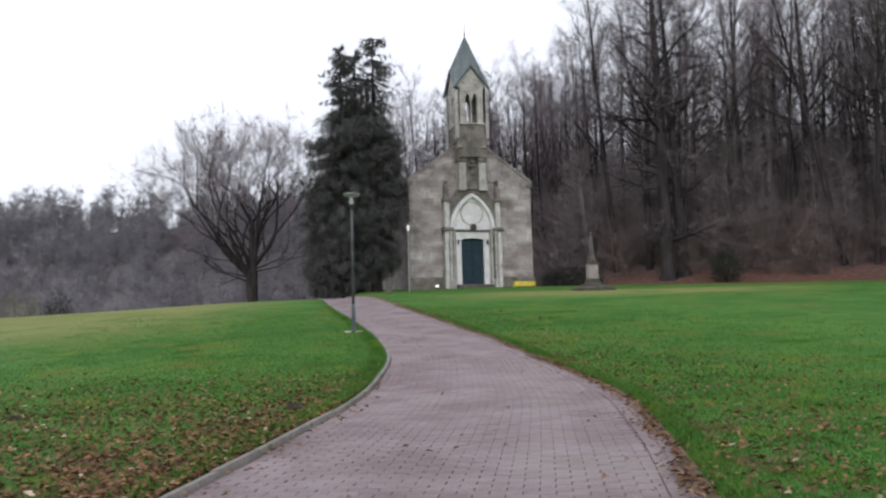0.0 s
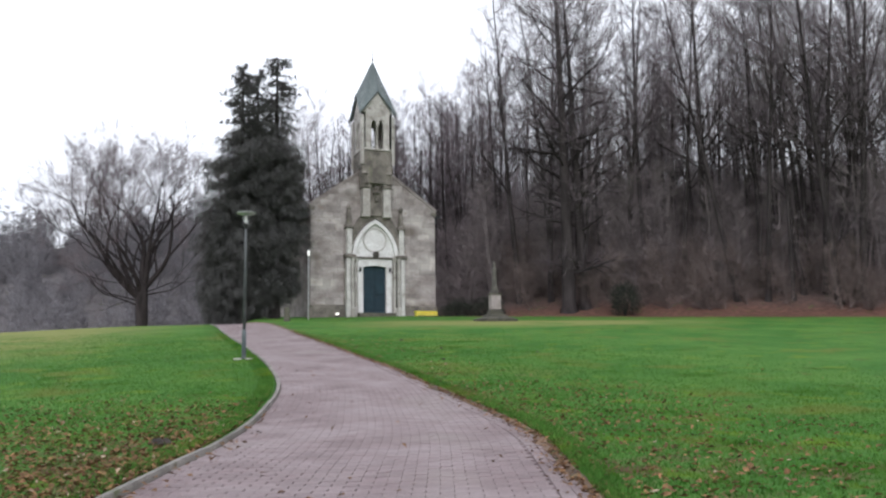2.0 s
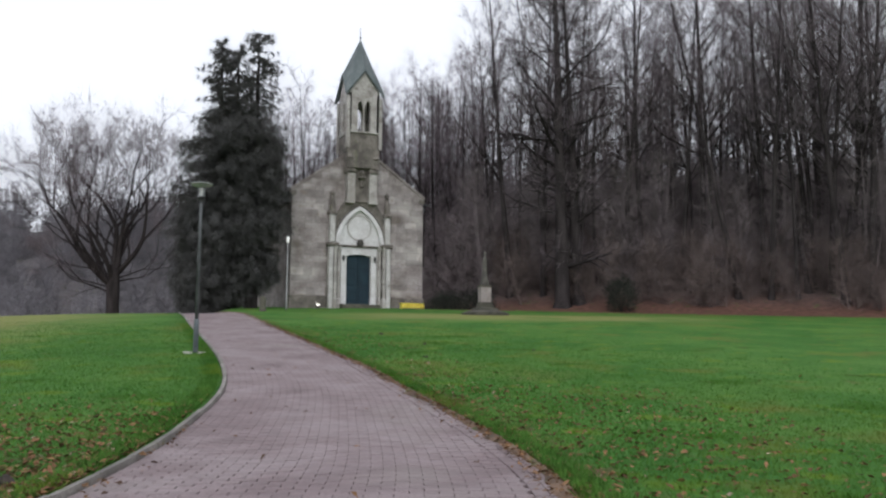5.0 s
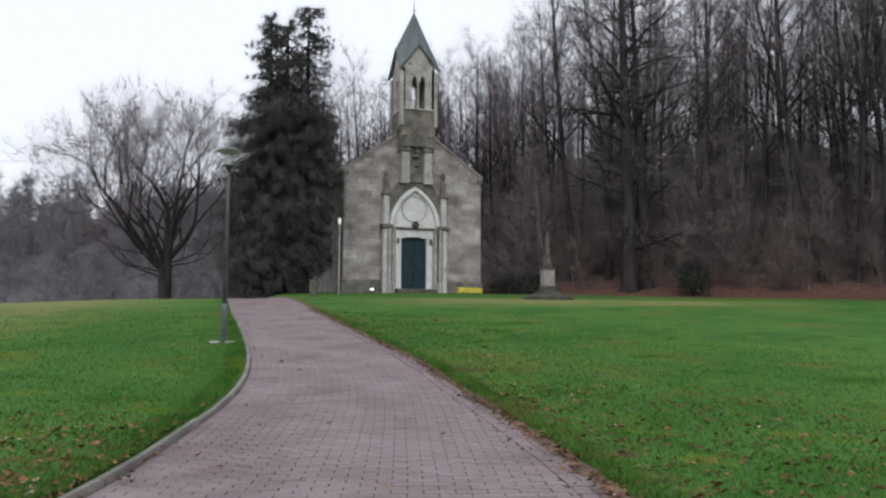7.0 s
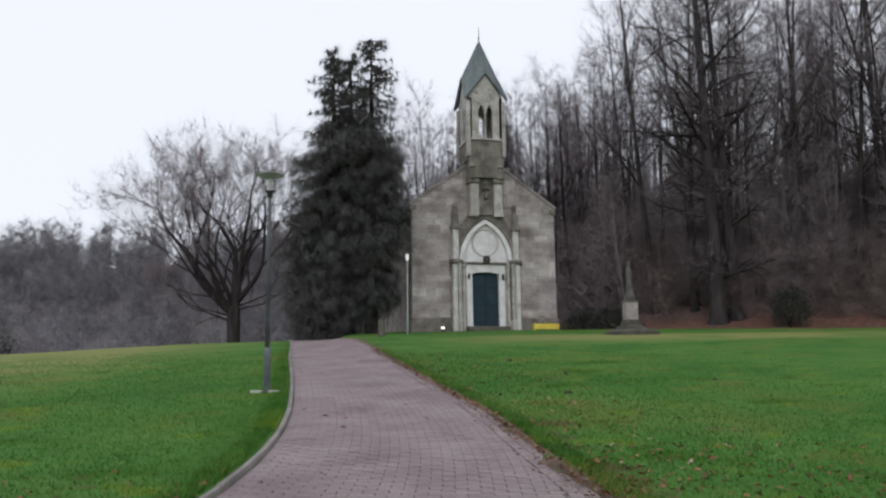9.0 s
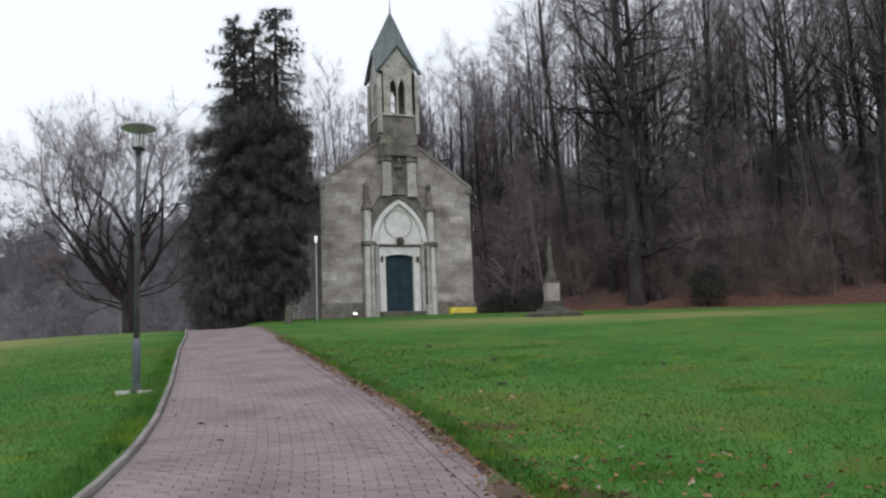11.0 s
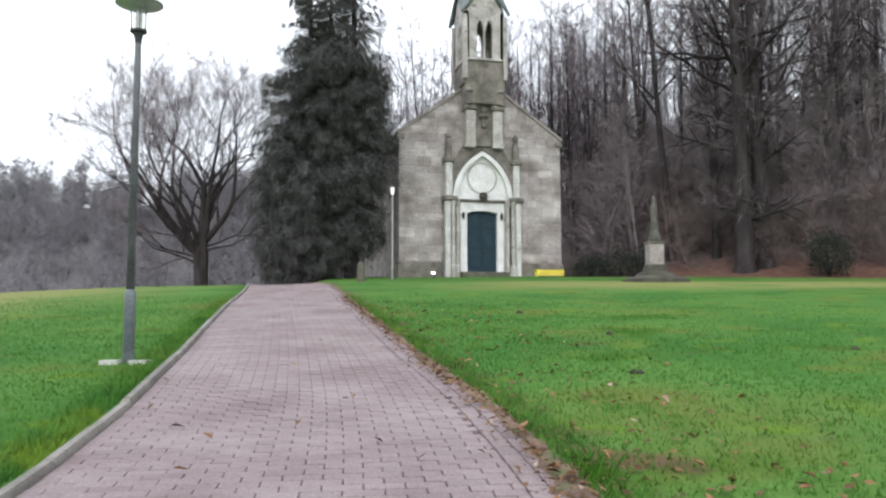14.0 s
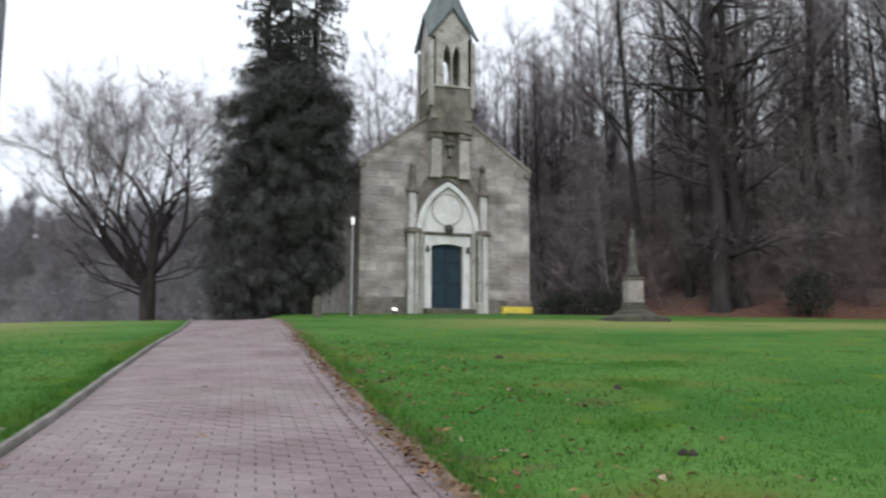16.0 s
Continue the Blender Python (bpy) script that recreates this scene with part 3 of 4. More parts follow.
    part("door_step", Shape().box(-1.4, 1.4, -0.9, 0.2, -1.0, -0.03, 0.04), M_MOSS, ch)
    # strip up the gable that carries the belfry
    part("belfry_base", Shape().box(-0.54, 0.54, -0.42, 0.6, 7.2, 12.0, 0.04), M_DARK, ch)
    for s in (-1, 1):
        b = part("buttress", Shape().prism([(s * 1.16, 7.1), (s * 1.08, 7.6), (s * 1.08, 9.25), (s * 0.95, 9.35), (s * 0.95, 10.8), (s * 0.52, 10.8), (s * 0.52, 7.1)], -0.66, 0.5), M_TOWER, ch, "pale stone buttress")
        part("buttress_cap", Shape().box(s * 0.82 - 0.36, s * 0.82 + 0.36, -0.78, 0.5, 9.25, 9.55, 0.06), M_DARK, b)
        part("niche_pinnacle", Shape().turned([(0.2, 9.55), (0.2, 10.2), (0.28, 10.3), (0.14, 10.5), (0.03, 10.95)], (s * 0.95, -0.72, 0), 8), M_DARK, b)
        part("upper_cap", Shape().box(s * 0.95 - 0.3, s * 0.95 + 0.3, -0.8, 0.5, 10.75, 11.05, 0.06), M_DARK, b)
    # belfry
    TW, TY = 1.18, 0.35
    part("belfry_shaft", Shape().box(-TW, TW, TY - TW, TY + TW, 9.6, 12.1, 0.03), M_DARK, ch)
    part("belfry_sill", Shape().box(-TW - 0.08, TW + 0.08, TY - TW - 0.1, TY + TW + 0.08, 12.1, 12.25, 0.04), M_TOWER, ch)
    for k in range(4):
        turn = pose(0, TY, 0, 0, 0, 90 * k) @ pose(0, -TY, 0)
        lancet = lambda c: [(c + x, z) for x, z in arch_line(0.2, 14.0, 14.5, 5)]
        head = [(-TW, 14.0)] + lancet(-0.28) + lancet(0.28) + [(TW, 14.0), (TW, 15.0), (0, 16.66), (-TW, 15.0)]
        y0 = TY - TW
        w = part("belfry_wall", Shape().prism(head, y0, y0 + 0.24), M_TOWER, ch, m=turn)
        part("mullion", Shape().turned([(0.1, 12.25), (0.1, 12.4), (0.065, 12.45), (0.065, 13.85), (0.1, 14.0)], (0, y0 + 0.12, 0), 10), M_TOWER, w)
        for s in (-1, 1):
            part("belfry_pier", Shape().box(s * 0.83 - 0.35, s * 0.83 + 0.35, y0, y0 + 0.24, 12.25, 14.0, 0.0), M_TOWER, w)
            part("corner_buttress", Shape().box(s * (TW + 0.03) - 0.13, s * (TW + 0.03) + 0.13, y0 - 0.1, y0 + 0.1, 11.0, 14.75, 0.03), M_TOWER, w)
        # sloping verge of each gable
        for s in (-1, 1):
            e, b = Vector((s * 1.46, TY - 1.44, 14.86)), Vector((0, TY - 1.3, 16.7))
            part("verge", Shape().tube([e, b], [0.055, 0.055], 5), M_COPPER, w)
    ring = []
    for k in range(4):
        c, n = math.cos(math.pi / 2 * k), math.sin(math.pi / 2 * k)
        for x, y, z in ((-1.46, -1.44, 14.88), (0, -1.3, 16.72)):
            ring.append((x * c - y * n, TY + x * n + y * c, z))
    low = [(x * 0.96, TY + (y - TY) * 0.96, z - 0.12) for x, y, z in ring]
    sp = Shape().add(ring + [(0, TY, 19.5)] + low + [(0, TY, 19.2)], [(i, (i + 1) % 8, 8) for i in range(8)] + [(9 + (i + 1) % 8, 9 + i, 17) for i in range(8)] + [((i + 1) % 8, i, 9 + i, 9 + (i + 1) % 8) for i in range(8)])
    spire = part("spire", sp, M_COPPER, ch, "weathered green copper spire")
    part("finial", Shape().tube([Vector((0, TY, 19.4)), Vector((0, TY, 20.4))], [0.035, 0.012], 6).turned([(0.02, 19.5), (0.08, 19.6), (0.02, 19.7)], (0, TY, 0), 8), M_BLACK, spire)
    return ch, wall


CHAPEL, FRONT_WALL = build_chapel()


# ---- lamps ----
def park_lamp(m, group="park lamps on the lawn"):
    lamp = thing("street_lamp", "grey steel park lamp with a flat greenish disc shade", "street lamp", m, group)
    H = LAMP
    smooth(part("pole", Shape().turned([(0.045, 0.7), (0.036, H - 0.62), (0.034, H - 0.6), (0.034, H - 0.4)], k=14), M_METAL, lamp))
    smooth(part("pole_base", Shape().turned([(0.062, -0.3), (0.062, 0.74), (0.058, 0.78), (0.046, 0.8)], k=14), M_GREENSTEEL, lamp, "blue-grey painted pole base"))
    part("lamp_socket", Shape().turned([(0.036, H - 0.52), (0.045, H - 0.46), (0.06, H - 0.405), (0.096, H - 0.395), (0.096, H - 0.37), (0.06, H - 0.365)], k=16), M_BLACK, lamp, "black lamp socket")
    part("bulb", Shape().turned([(0.025, H - 0.37), (0.04, H - 0.32), (0.042, H - 0.2), (0.02, H - 0.13)], k=12), M_WHITE, lamp, "white bulb")
    glass = part("glass", Shape().turned([(0.074, H - 0.365), (0.09, H - 0.13), (0.086, H - 0.13), (0.07, H - 0.36)], k=20), M_GLASS, lamp)
    glass.visible_shadow = False
    part("reflector", Shape().turned([(0.085, H - 0.14), (0.16, H - 0.115), (0.245, H - 0.078), (0.24, H - 0.07), (0.09, H - 0.12)], k=28), M_REFLECT, lamp, "pale enamelled underside of the shade")
    smooth(part("shade", Shape().turned([(0.243, H - 0.072), (0.262, H - 0.07), (0.264, H - 0.058), (0.225, H - 0.034), (0.12, H - 0.01), (0.01, H)], k=28), M_CANOPY, lamp, "flat round grey-green shade"))
    for a in (40, 160, 280):
        x, y = math.cos(radians(a)), math.sin(radians(a))
        part("shade_rod", Shape().tube([Vector((x * 0.088, y * 0.088, H - 0.38)), Vector((x * 0.1, y * 0.1, H - 0.12))], [0.006, 0.006], 5), M_METAL, lamp)
    return lamp


LAMP = 4.12
LF, LR = 25.2, -2.70
lamp_1 = park_lamp(Matrix.Translation(place(LF, LR)))


def pole_light(m):
    pl = thing("pole_light", "slim pale pole with a lit lantern beside the chapel", "lamp", m)
    smooth(part("pole", Shape().turned([(0.055, -0.3), (0.052, 0.6), (0.04, 0.65), (0.032, 4.15)], k=12), M_PALEMETAL, pl))
    part("lantern", Shape().turned([(0.05, 4.15), (0.08, 4.2), (0.095, 4.45), (0.08, 4.5)], k=14), M_GLOW_SOFT, pl, "lit white lantern glass")
    part("lantern_cap", Shape().turned([(0.11, 4.5), (0.1, 4.54), (0.03, 4.6)], k=14), M_METAL, pl)
    return pl


pole_light(Matrix.Translation(place(57, -2.35)))
for s in (-1, 1):
    part("paving_slab", Shape().box(-0.1, 0.1, -0.11, 0.11, -0.08, 0.035), M_SLAB, None, m=pose(*place(LF - 0.05, LR + s * 0.16), 0, 0, TURN))
for ob in [o for o in scene.objects if o.name.startswith("paving_slab")]:
    tagged(ob, "pale concrete slab at the lamp's foot", "slab", "slabs at the lamp's foot")


# ---- monument with a figure on a pedestal ----
def build_monument(m):
    mon = thing("monument", "stone monument pedestal on a mossy stepped base", "monument", m)
    part("base", Shape().turned([(1.75, -0.5), (1.7, 0.02), (1.35, 0.14), (1.0, 0.22), (0.9, 0.36), (0.6, 0.42)], k=14), M_MOUND, mon, "dark earth mound with moss")
    part("step", Shape().turned([(0.78, 0.15), (0.72, 0.5), (0.6, 0.78)], k=4), M_MOUND, mon, "dark sloping plinth", m=pose(0, 0, 0, 0, 0, 45))
    part("pedestal", Shape().box(-0.38, 0.38, -0.38, 0.38, 0.72, 1.85, 0.03), M_WALL, mon, "pale stone pedestal block")
    part("cornice", Shape().box(-0.44, 0.44, -0.44, 0.44, 1.85, 1.96, 0.03), M_MOSS, mon)
    fig = part("statue", Shape().turned([(0.3, 0), (0.32, 0.16), (0.2, 0.6), (0.15, 1.2), (0.17, 1.65), (0.14, 1.9), (0.06, 2.0), (0.1, 2.13), (0.1, 2.26), (0.03, 2.38)], k=14), M_STATUE)
    smooth(tagged(fig, "weathered grey stone robed statue on a pedestal", "statue"))
    fig.matrix_basis = m @ Matrix.Translation((0, 0, 1.96))
    return mon


build_monument(pose(*place(49, 8.45, 0.05), 0, 0, -10) @ Matrix.Scale(0.76, 4))


# ---- bench, floodlight, posts ----
def build_bench(m):
    be = thing("bench", "low bright yellow wooden bench standing by the chapel wall", "bench", m)
    for y in (-0.42, -0.29, -0.16, -0.03):
        part("seat_plank", Shape().box(-0.88, 0.88, y, y + 0.115, 0.40, 0.44), M_YELLOW, be)
    for z in (0.1, 0.25):
        part("front_plank", Shape().box(-0.84, 0.84, -0.4, -0.365, z, z + 0.138), M_YELLOW, be)
    for s in (-1, 1):
        part("leg", Shape().box(s * 0.78 - 0.04, s * 0.78 + 0.04, -0.36, 0.06, -0.25, 0.4), M_YELLOW, be)
    return be


def seat_on_ground(x, y, lift=0.0):
    f, r = back(x, y)
    return ter(f, r) + lift


bx, by = CX + 3.65, CY - 0.9
build_bench(pose(bx, by, seat_on_ground(bx, by, -0.08)))
fx, fy = CX - 3.1, CY - 0.9
flood = thing("floodlight", "small lit floodlight at the foot of the chapel wall", "floodlight", pose(fx, fy, seat_on_ground(fx, fy)) @ Matrix.Scale(0.62, 4))
part("bracket", Shape().box(-0.12, 0.12, -0.04, 0.04, -0.1, 0.3), M_BLACK, flood)
part("housing", Shape().prism([(-0.2, 0.3), (0.2, 0.3), (0.2, 0.5), (-0.2, 0.5)], -0.05, 0.15), M_BLACK, flood)
part("lamp_glass", Shape().box(-0.18, 0.18, -0.06, -0.052, 0.32, 0.48), M_GLOW, flood, "lit glass front")
post = tagged(part("stone_post", Shape().turned([(0.2, -0.3), (0.19, 0.0), (0.17, 0.75), (0.13, 0.85), (0.03, 0.88)], k=10), M_MOSS, m=Matrix.Translation(place(54, -3.5))), "squat weathered stone post beside the path", "post")


# ---- conifers ----
def conifer(m, seed, height, width, label, full=0.55, bare=0.5):
    rng = random.Random(seed)
    root = thing("conifer", label, "conifer", m, "dark conifers beside the chapel")
    smooth(part("trunk", Shape().tube([Vector((0, 0, -0.4)), Vector((0, 0, height * 0.5)), Vector((0, 0, height * 0.97))], [0.42, 0.26, 0.03], 8), M_BARK, root))
    crown = Shape()
    z = bare
    while z < height - 0.1:
        s = z / height
        reach = width * (0.55 + 1.5 * s if s < 0.3 else min(1.0, (1 - s) ** full * 1.17)) * 0.5
        for j in range(rng.randint(7, 9) if s < 0.66 else 7 if s < 0.8 else 5):
            a = rng.uniform(0, 2 * math.pi)
            ln = max(0.35, reach * (rng.uniform(0.72, 1.1) if s < 0.66 else rng.uniform(0.4, 1.25)))
            out = Vector((math.cos(a), math.sin(a), 0))
            side = Vector((-out.y, out.x, 0))
            base = Vector((0, 0, z + rng.uniform(-0.25, 0.25)))
            droop = rng.uniform(0.16, 0.36)
            crown.tube([base, base + out * ln * 0.55 + Vector((0, 0, -0.1 * ln)), base + out * ln + Vector((0, 0, -0.6 * droop * ln))], [0.05, 0.03, 0.008], 3)
            n = max(3, int(ln / 0.4))
            for i in range(1, n + 1):
                u = i / n
                p = base + out * ln * u + Vector((0, 0, 0.45 * ln * u * (0.25 if s > 0.8 else 0) - droop * ln * u * u + 0.12 * ln * u ** 4))
                knot = p
                for sgn in (-1, 1, 0):
                    for q in range(17 if s < 0.66 else 9):
                        p = knot + (Vector((rng.gauss(0, 0.14), rng.gauss(0, 0.14), rng.gauss(0, 0.17))) if s < 0.75 else Vector((0, 0, 0)))
                        # sprays lie along the bough and hang from it
                        d = (out * rng.uniform(0.1, 1.0) + side * sgn * rng.uniform(0.2, 0.9) + Vector((0, 0, rng.uniform(-1.3, 0.25)))).normalized()
                        l2 = rng.uniform(0.35, 0.85) * (1.1 - 0.4 * u)
                        w = d.cross(Vector((rng.gauss(0, 0.5), rng.gauss(0, 0.5), 1))).normalized() * rng.uniform(0.009, 0.021)
                        crown.add((p - w, p + w, p + d * l2), ((0, 1, 2),))
        z += 0.25 if s < 0.66 else 0.33
    part("crown", crown, M_NEEDLE, root)
    return root


conifer(Matrix.Translation(place(61.8, -4.9)), 5, 19.0, 4.3, "tall dark spruce with drooping boughs beside the chapel", 0.3, 1.5)
conifer(Matrix.Translation(place(61.5, -7.25)), 8, 18.6, 6.2, "tall dark spruce with a ragged outline and dense boughs", 0.46, 0.6)
conifer(Matrix.Translation(place(62.6, -6.3)), 17, 18.2, 4.6, "dark spruce hemmed in between taller ones", 0.34, 2.2)
conifer(Matrix.Translation(place(60.5, -7.9)), 11, 10.0, 3.8, "shorter dark spruce leaning on taller ones", 0.5, 0.4)


# ---- evergreen bushes ----
def bush(name, m, seed, sx, sy, sz, material, label, count=4200, leaf=0.05, low=-0.1, lift=0.0):
    rng = random.Random(seed)
    root = thing(name, label, "bush", m)
    sh, stems = Shape(), Shape()
    for i in range(count):
        a, b, k = rng.uniform(0, 2 * math.pi), rng.uniform(low, 1), rng.uniform(0.55, 1.0) + 0.12 * rng.gauss(0, 1)
        c = math.sqrt(max(0, 1 - b * b))
        wob = 1 + 0.22 * noise.noise((math.cos(a) * 1.7 + seed, math.sin(a) * 1.7, b * 2))
        p = Vector((math.cos(a) * c * sx, math.sin(a) * c * sy, (b if lift else max(b, -0.02)) * sz)) * k * wob + Vector((0, 0, lift))
        d = Vector((rng.gauss(0, 1), rng.gauss(0, 1), rng.gauss(0.2, 1))).normalized()
        w = d.cross(Vector((rng.gauss(0, 1), rng.gauss(0, 1), rng.gauss(0, 1)))).normalized() * leaf * 0.6
        d = d * leaf * rng.uniform(1.2, 2.6)
        sh.add((p, p + d * 0.5 + w, p + d, p + d * 0.5 - w), ((0, 1, 2, 3),))
    for i in range(7):
        a = rng.uniform(0, 2 * math.pi)
        stems.tube([Vector((0, 0, -0.2)), Vector((math.cos(a) * sx * 0.3, math.sin(a) * sy * 0.3, sz * 0.4)), Vector((math.cos(a) * sx * 0.6, math.sin(a) * sy * 0.6, sz * 0.8))], [0.04, 0.03, 0.01], 4)
    part("stem", stems, M_BARK, root)
    part("foliage", sh, material, root)
    return root


bush("bush", Matrix.Translation(place(58.8, 19.3, 0.15)), 3, 1.15, 1.15, 1.3, M_HEDGE, "round dark evergreen bush at the wood's edge", low=-0.85, lift=0.9)
bush("hedge", Matrix.Translation(place(64, 8.4)), 4, 1.6, 0.9, 1.3, M_HEDGE, "low dark evergreen hedge beside the chapel")
bush("hedge", Matrix.Translation(place(63.5, 10.6)), 6, 1.5, 0.9, 1.5, M_HEDGE, "low dark evergreen hedge behind the monument")

# ---- the great bare tree on the left lawn ----
def forking(wood, twigs, rng, p, d, length, radius, depth, last):
    """A limb that bends, thins and forks again and again, with fine twigs on its outer parts."""
    n = 4
    pts, rad = [p.copy()], [radius]
    for i in range(n):
        d = (d + Vector((rng.gauss(0, 1), rng.gauss(0, 1), rng.gauss(0, 1))) * 0.09 + Vector((0, 0, 0.05))).normalized()
        pts.append(pts[-1] + d * length / n)
        rad.append(radius * (1 - 0.36 * (i + 1) / n))
    wood.tube(pts, rad, 5 if depth < 2 else 3)
    if depth >= 2:
        for j in range(11 if depth >= 5 else 4):
            q = pts[rng.randrange(n)].lerp(pts[-1], rng.random())
            nd = (d * rng.uniform(0.3, 1.1) + Vector((rng.gauss(0, 0.6), rng.gauss(0, 0.6), rng.gauss(0.1, 0.5)))).normalized()
            w = nd.cross(Vector((rng.gauss(0, 1), rng.gauss(0, 1), rng.gauss(0, 1)))).normalized() * 0.0068
            twigs.add((q - w, q + w, q + nd * rng.uniform(0.6, 1.5)), ((0, 1, 2),))
    if depth == last:
        return
    for turn in (0, 1) if depth else (0, 1, 2):
        side = d.cross(Vector((rng.gauss(0, 1), rng.gauss(0, 1), rng.gauss(0, 1)))).normalized()
        a = radians(rng.uniform(12, 22) if turn == 0 else rng.uniform(26, 46))
        forking(wood, twigs, rng, pts[-1] if turn < 2 else pts[2], d * math.cos(a) + side * math.sin(a), length * rng.uniform(0.7, 0.86), rad[-1] * (0.9 if turn == 0 else 0.68), depth + 1, last)
    if depth > 1 and rng.random() < 0.55:
        side = d.cross(Vector((rng.gauss(0, 1), rng.gauss(0, 1), rng.gauss(0, 1)))).normalized()
        a = radians(rng.uniform(40, 65))
        forking(wood, twigs, rng, pts[2], d * math.cos(a) + side * math.sin(a), length * rng.uniform(0.5, 0.65), rad[2] * 0.5, depth + 2 if depth + 2 <= last else last, last)


def spreading_tree(seed, m):
    rng = random.Random(seed)
    root = thing("bare_tree", "broad leafless tree with a domed crown of fine twigs", "tree", m)
    trunk, wood, twigs = Shape(), Shape(), Shape()
    trunk.tube([Vector((0, 0, -0.5)), Vector((0, 0, 0.4)), Vector((-0.05, 0, 3.0)), Vector((-0.15, 0.05, 5.5)), Vector((-0.2, 0.05, 6.6))], [0.9, 0.56, 0.46, 0.5, 0.38], 9)
    fork = Vector((-0.15, 0.05, 5.7))
    # tilt and heading of each main limb, its length and its girth
    for tilt, turn, long, thick in ((50, 182, 3.4, 0.34), (30, 172, 3.2, 0.27), (6, 150, 3.3, 0.32), (14, 15, 3.2, 0.3), (36, 5, 2.9, 0.27), (28, 85, 3.0, 0.25), (32, 265, 3.0, 0.25), (44, 225, 2.8, 0.2), (42, 125, 2.8, 0.2)):
        t, turn = radians(tilt), radians(turn + rng.uniform(-6, 6))
        d = Vector((math.sin(t) * math.cos(turn), math.sin(t) * math.sin(turn), math.cos(t)))
        forking(wood, twigs, rng, fork + Vector((0, 0, rng.uniform(-0.9, 0.6))), d, long * 1.19, thick * 0.92, 0, 6)
    # thin low boughs that hang outwards
    for tilt, turn, up in ((80, 190, 5.2), (70, 168, 5.9), (84, 215, 4.8), (74, 345, 5.5), (80, 20, 5.9)):
        t, turn = radians(tilt), radians(turn)
        d = Vector((math.sin(t) * math.cos(turn), math.sin(t) * math.sin(turn), math.cos(t)))
        forking(wood, twigs, rng, Vector((-0.1, 0, up)), d, 2.3, 0.09, 2, 6)
    smooth(part("trunk", trunk, M_BARK, root))
    smooth(part("branchwork", wood, M_BARK, root))
    part("crown", twigs, M_TWIG, root)
    return root


spreading_tree(29, Matrix.Translation(place(72, -16.1)) @ pose(0, 0, 0, 0, 0, TURN))

# ---- woodland trees ----
KINDS = [bare_tree("woodland_tree", "slender leafless woodland tree with grey-brown bark", 40 + i, 27 + 1.5 * (i % 3), 0.22 + 0.04 * (i % 3), WOOD, 0.02, lower=5 * (i % 2), group="leafless trees of the wood",
                   m=Matrix.Translation(place(64 + 0.5 * i, 18 + 5 * i))) for i in range(5)]
edge_tree = bare_tree("edge_tree", "massive leafless beech at the wood's edge", 77, 30, 0.55, {**WOOD, "count": (34, 9, 0), "angle": ((40, 85), (25, 60), (20, 50)), "ratio": ((0.16, 0.32), (0.3, 0.55), (0.4, 0.6)), "wander": (0.03, 0.14, 0.2), "lift": (0.02, 0.03, 0.02), "thin": (0.34, 0.5, 0.5), "twigs": 13}, 0.012, lower=9, m=Matrix.Translation(place(62.0, 16.2)))
twin = copy_thing(edge_tree, Matrix.Translation(place(62.6, 17.5)) @ pose(0, 0, 0, 0, 1, 140) @ Matrix.Scale(0.86, 4))
twin["label"] = "leafless beech close beside a thicker one"
rng = random.Random(9)
for i in range(122):
    r = rng.uniform(9, 50) if i < 88 else rng.uniform(28, 56)
    deep = 40 * rng.random() ** 1.5
    f = wood_edge(r) + 4.5 + deep
    if r < 13:
        f += 8
    size = rng.uniform(0.78, 1.04) * (1 - 0.009 * deep) * (0.7 + 0.3 * ease(8, 18, r))
    copy_thing(KINDS[i % 5], Matrix.Translation(place(f, r)) @ pose(0, 0, 0, rng.gauss(0, 3.5), rng.gauss(0, 3.5), rng.uniform(0, 360)) @ Matrix.Scale(size, 4))


for i in range(17):
    copy_thing(KINDS[i % 5], Matrix.Translation(place(rng.uniform(82, 98), -9 + 1.45 * i + rng.uniform(-0.5, 0.5))) @ pose(0, 0, 0, 0, 0, rng.uniform(0, 360)) @ Matrix.Scale(rng.uniform(0.66, 0.8), 4))


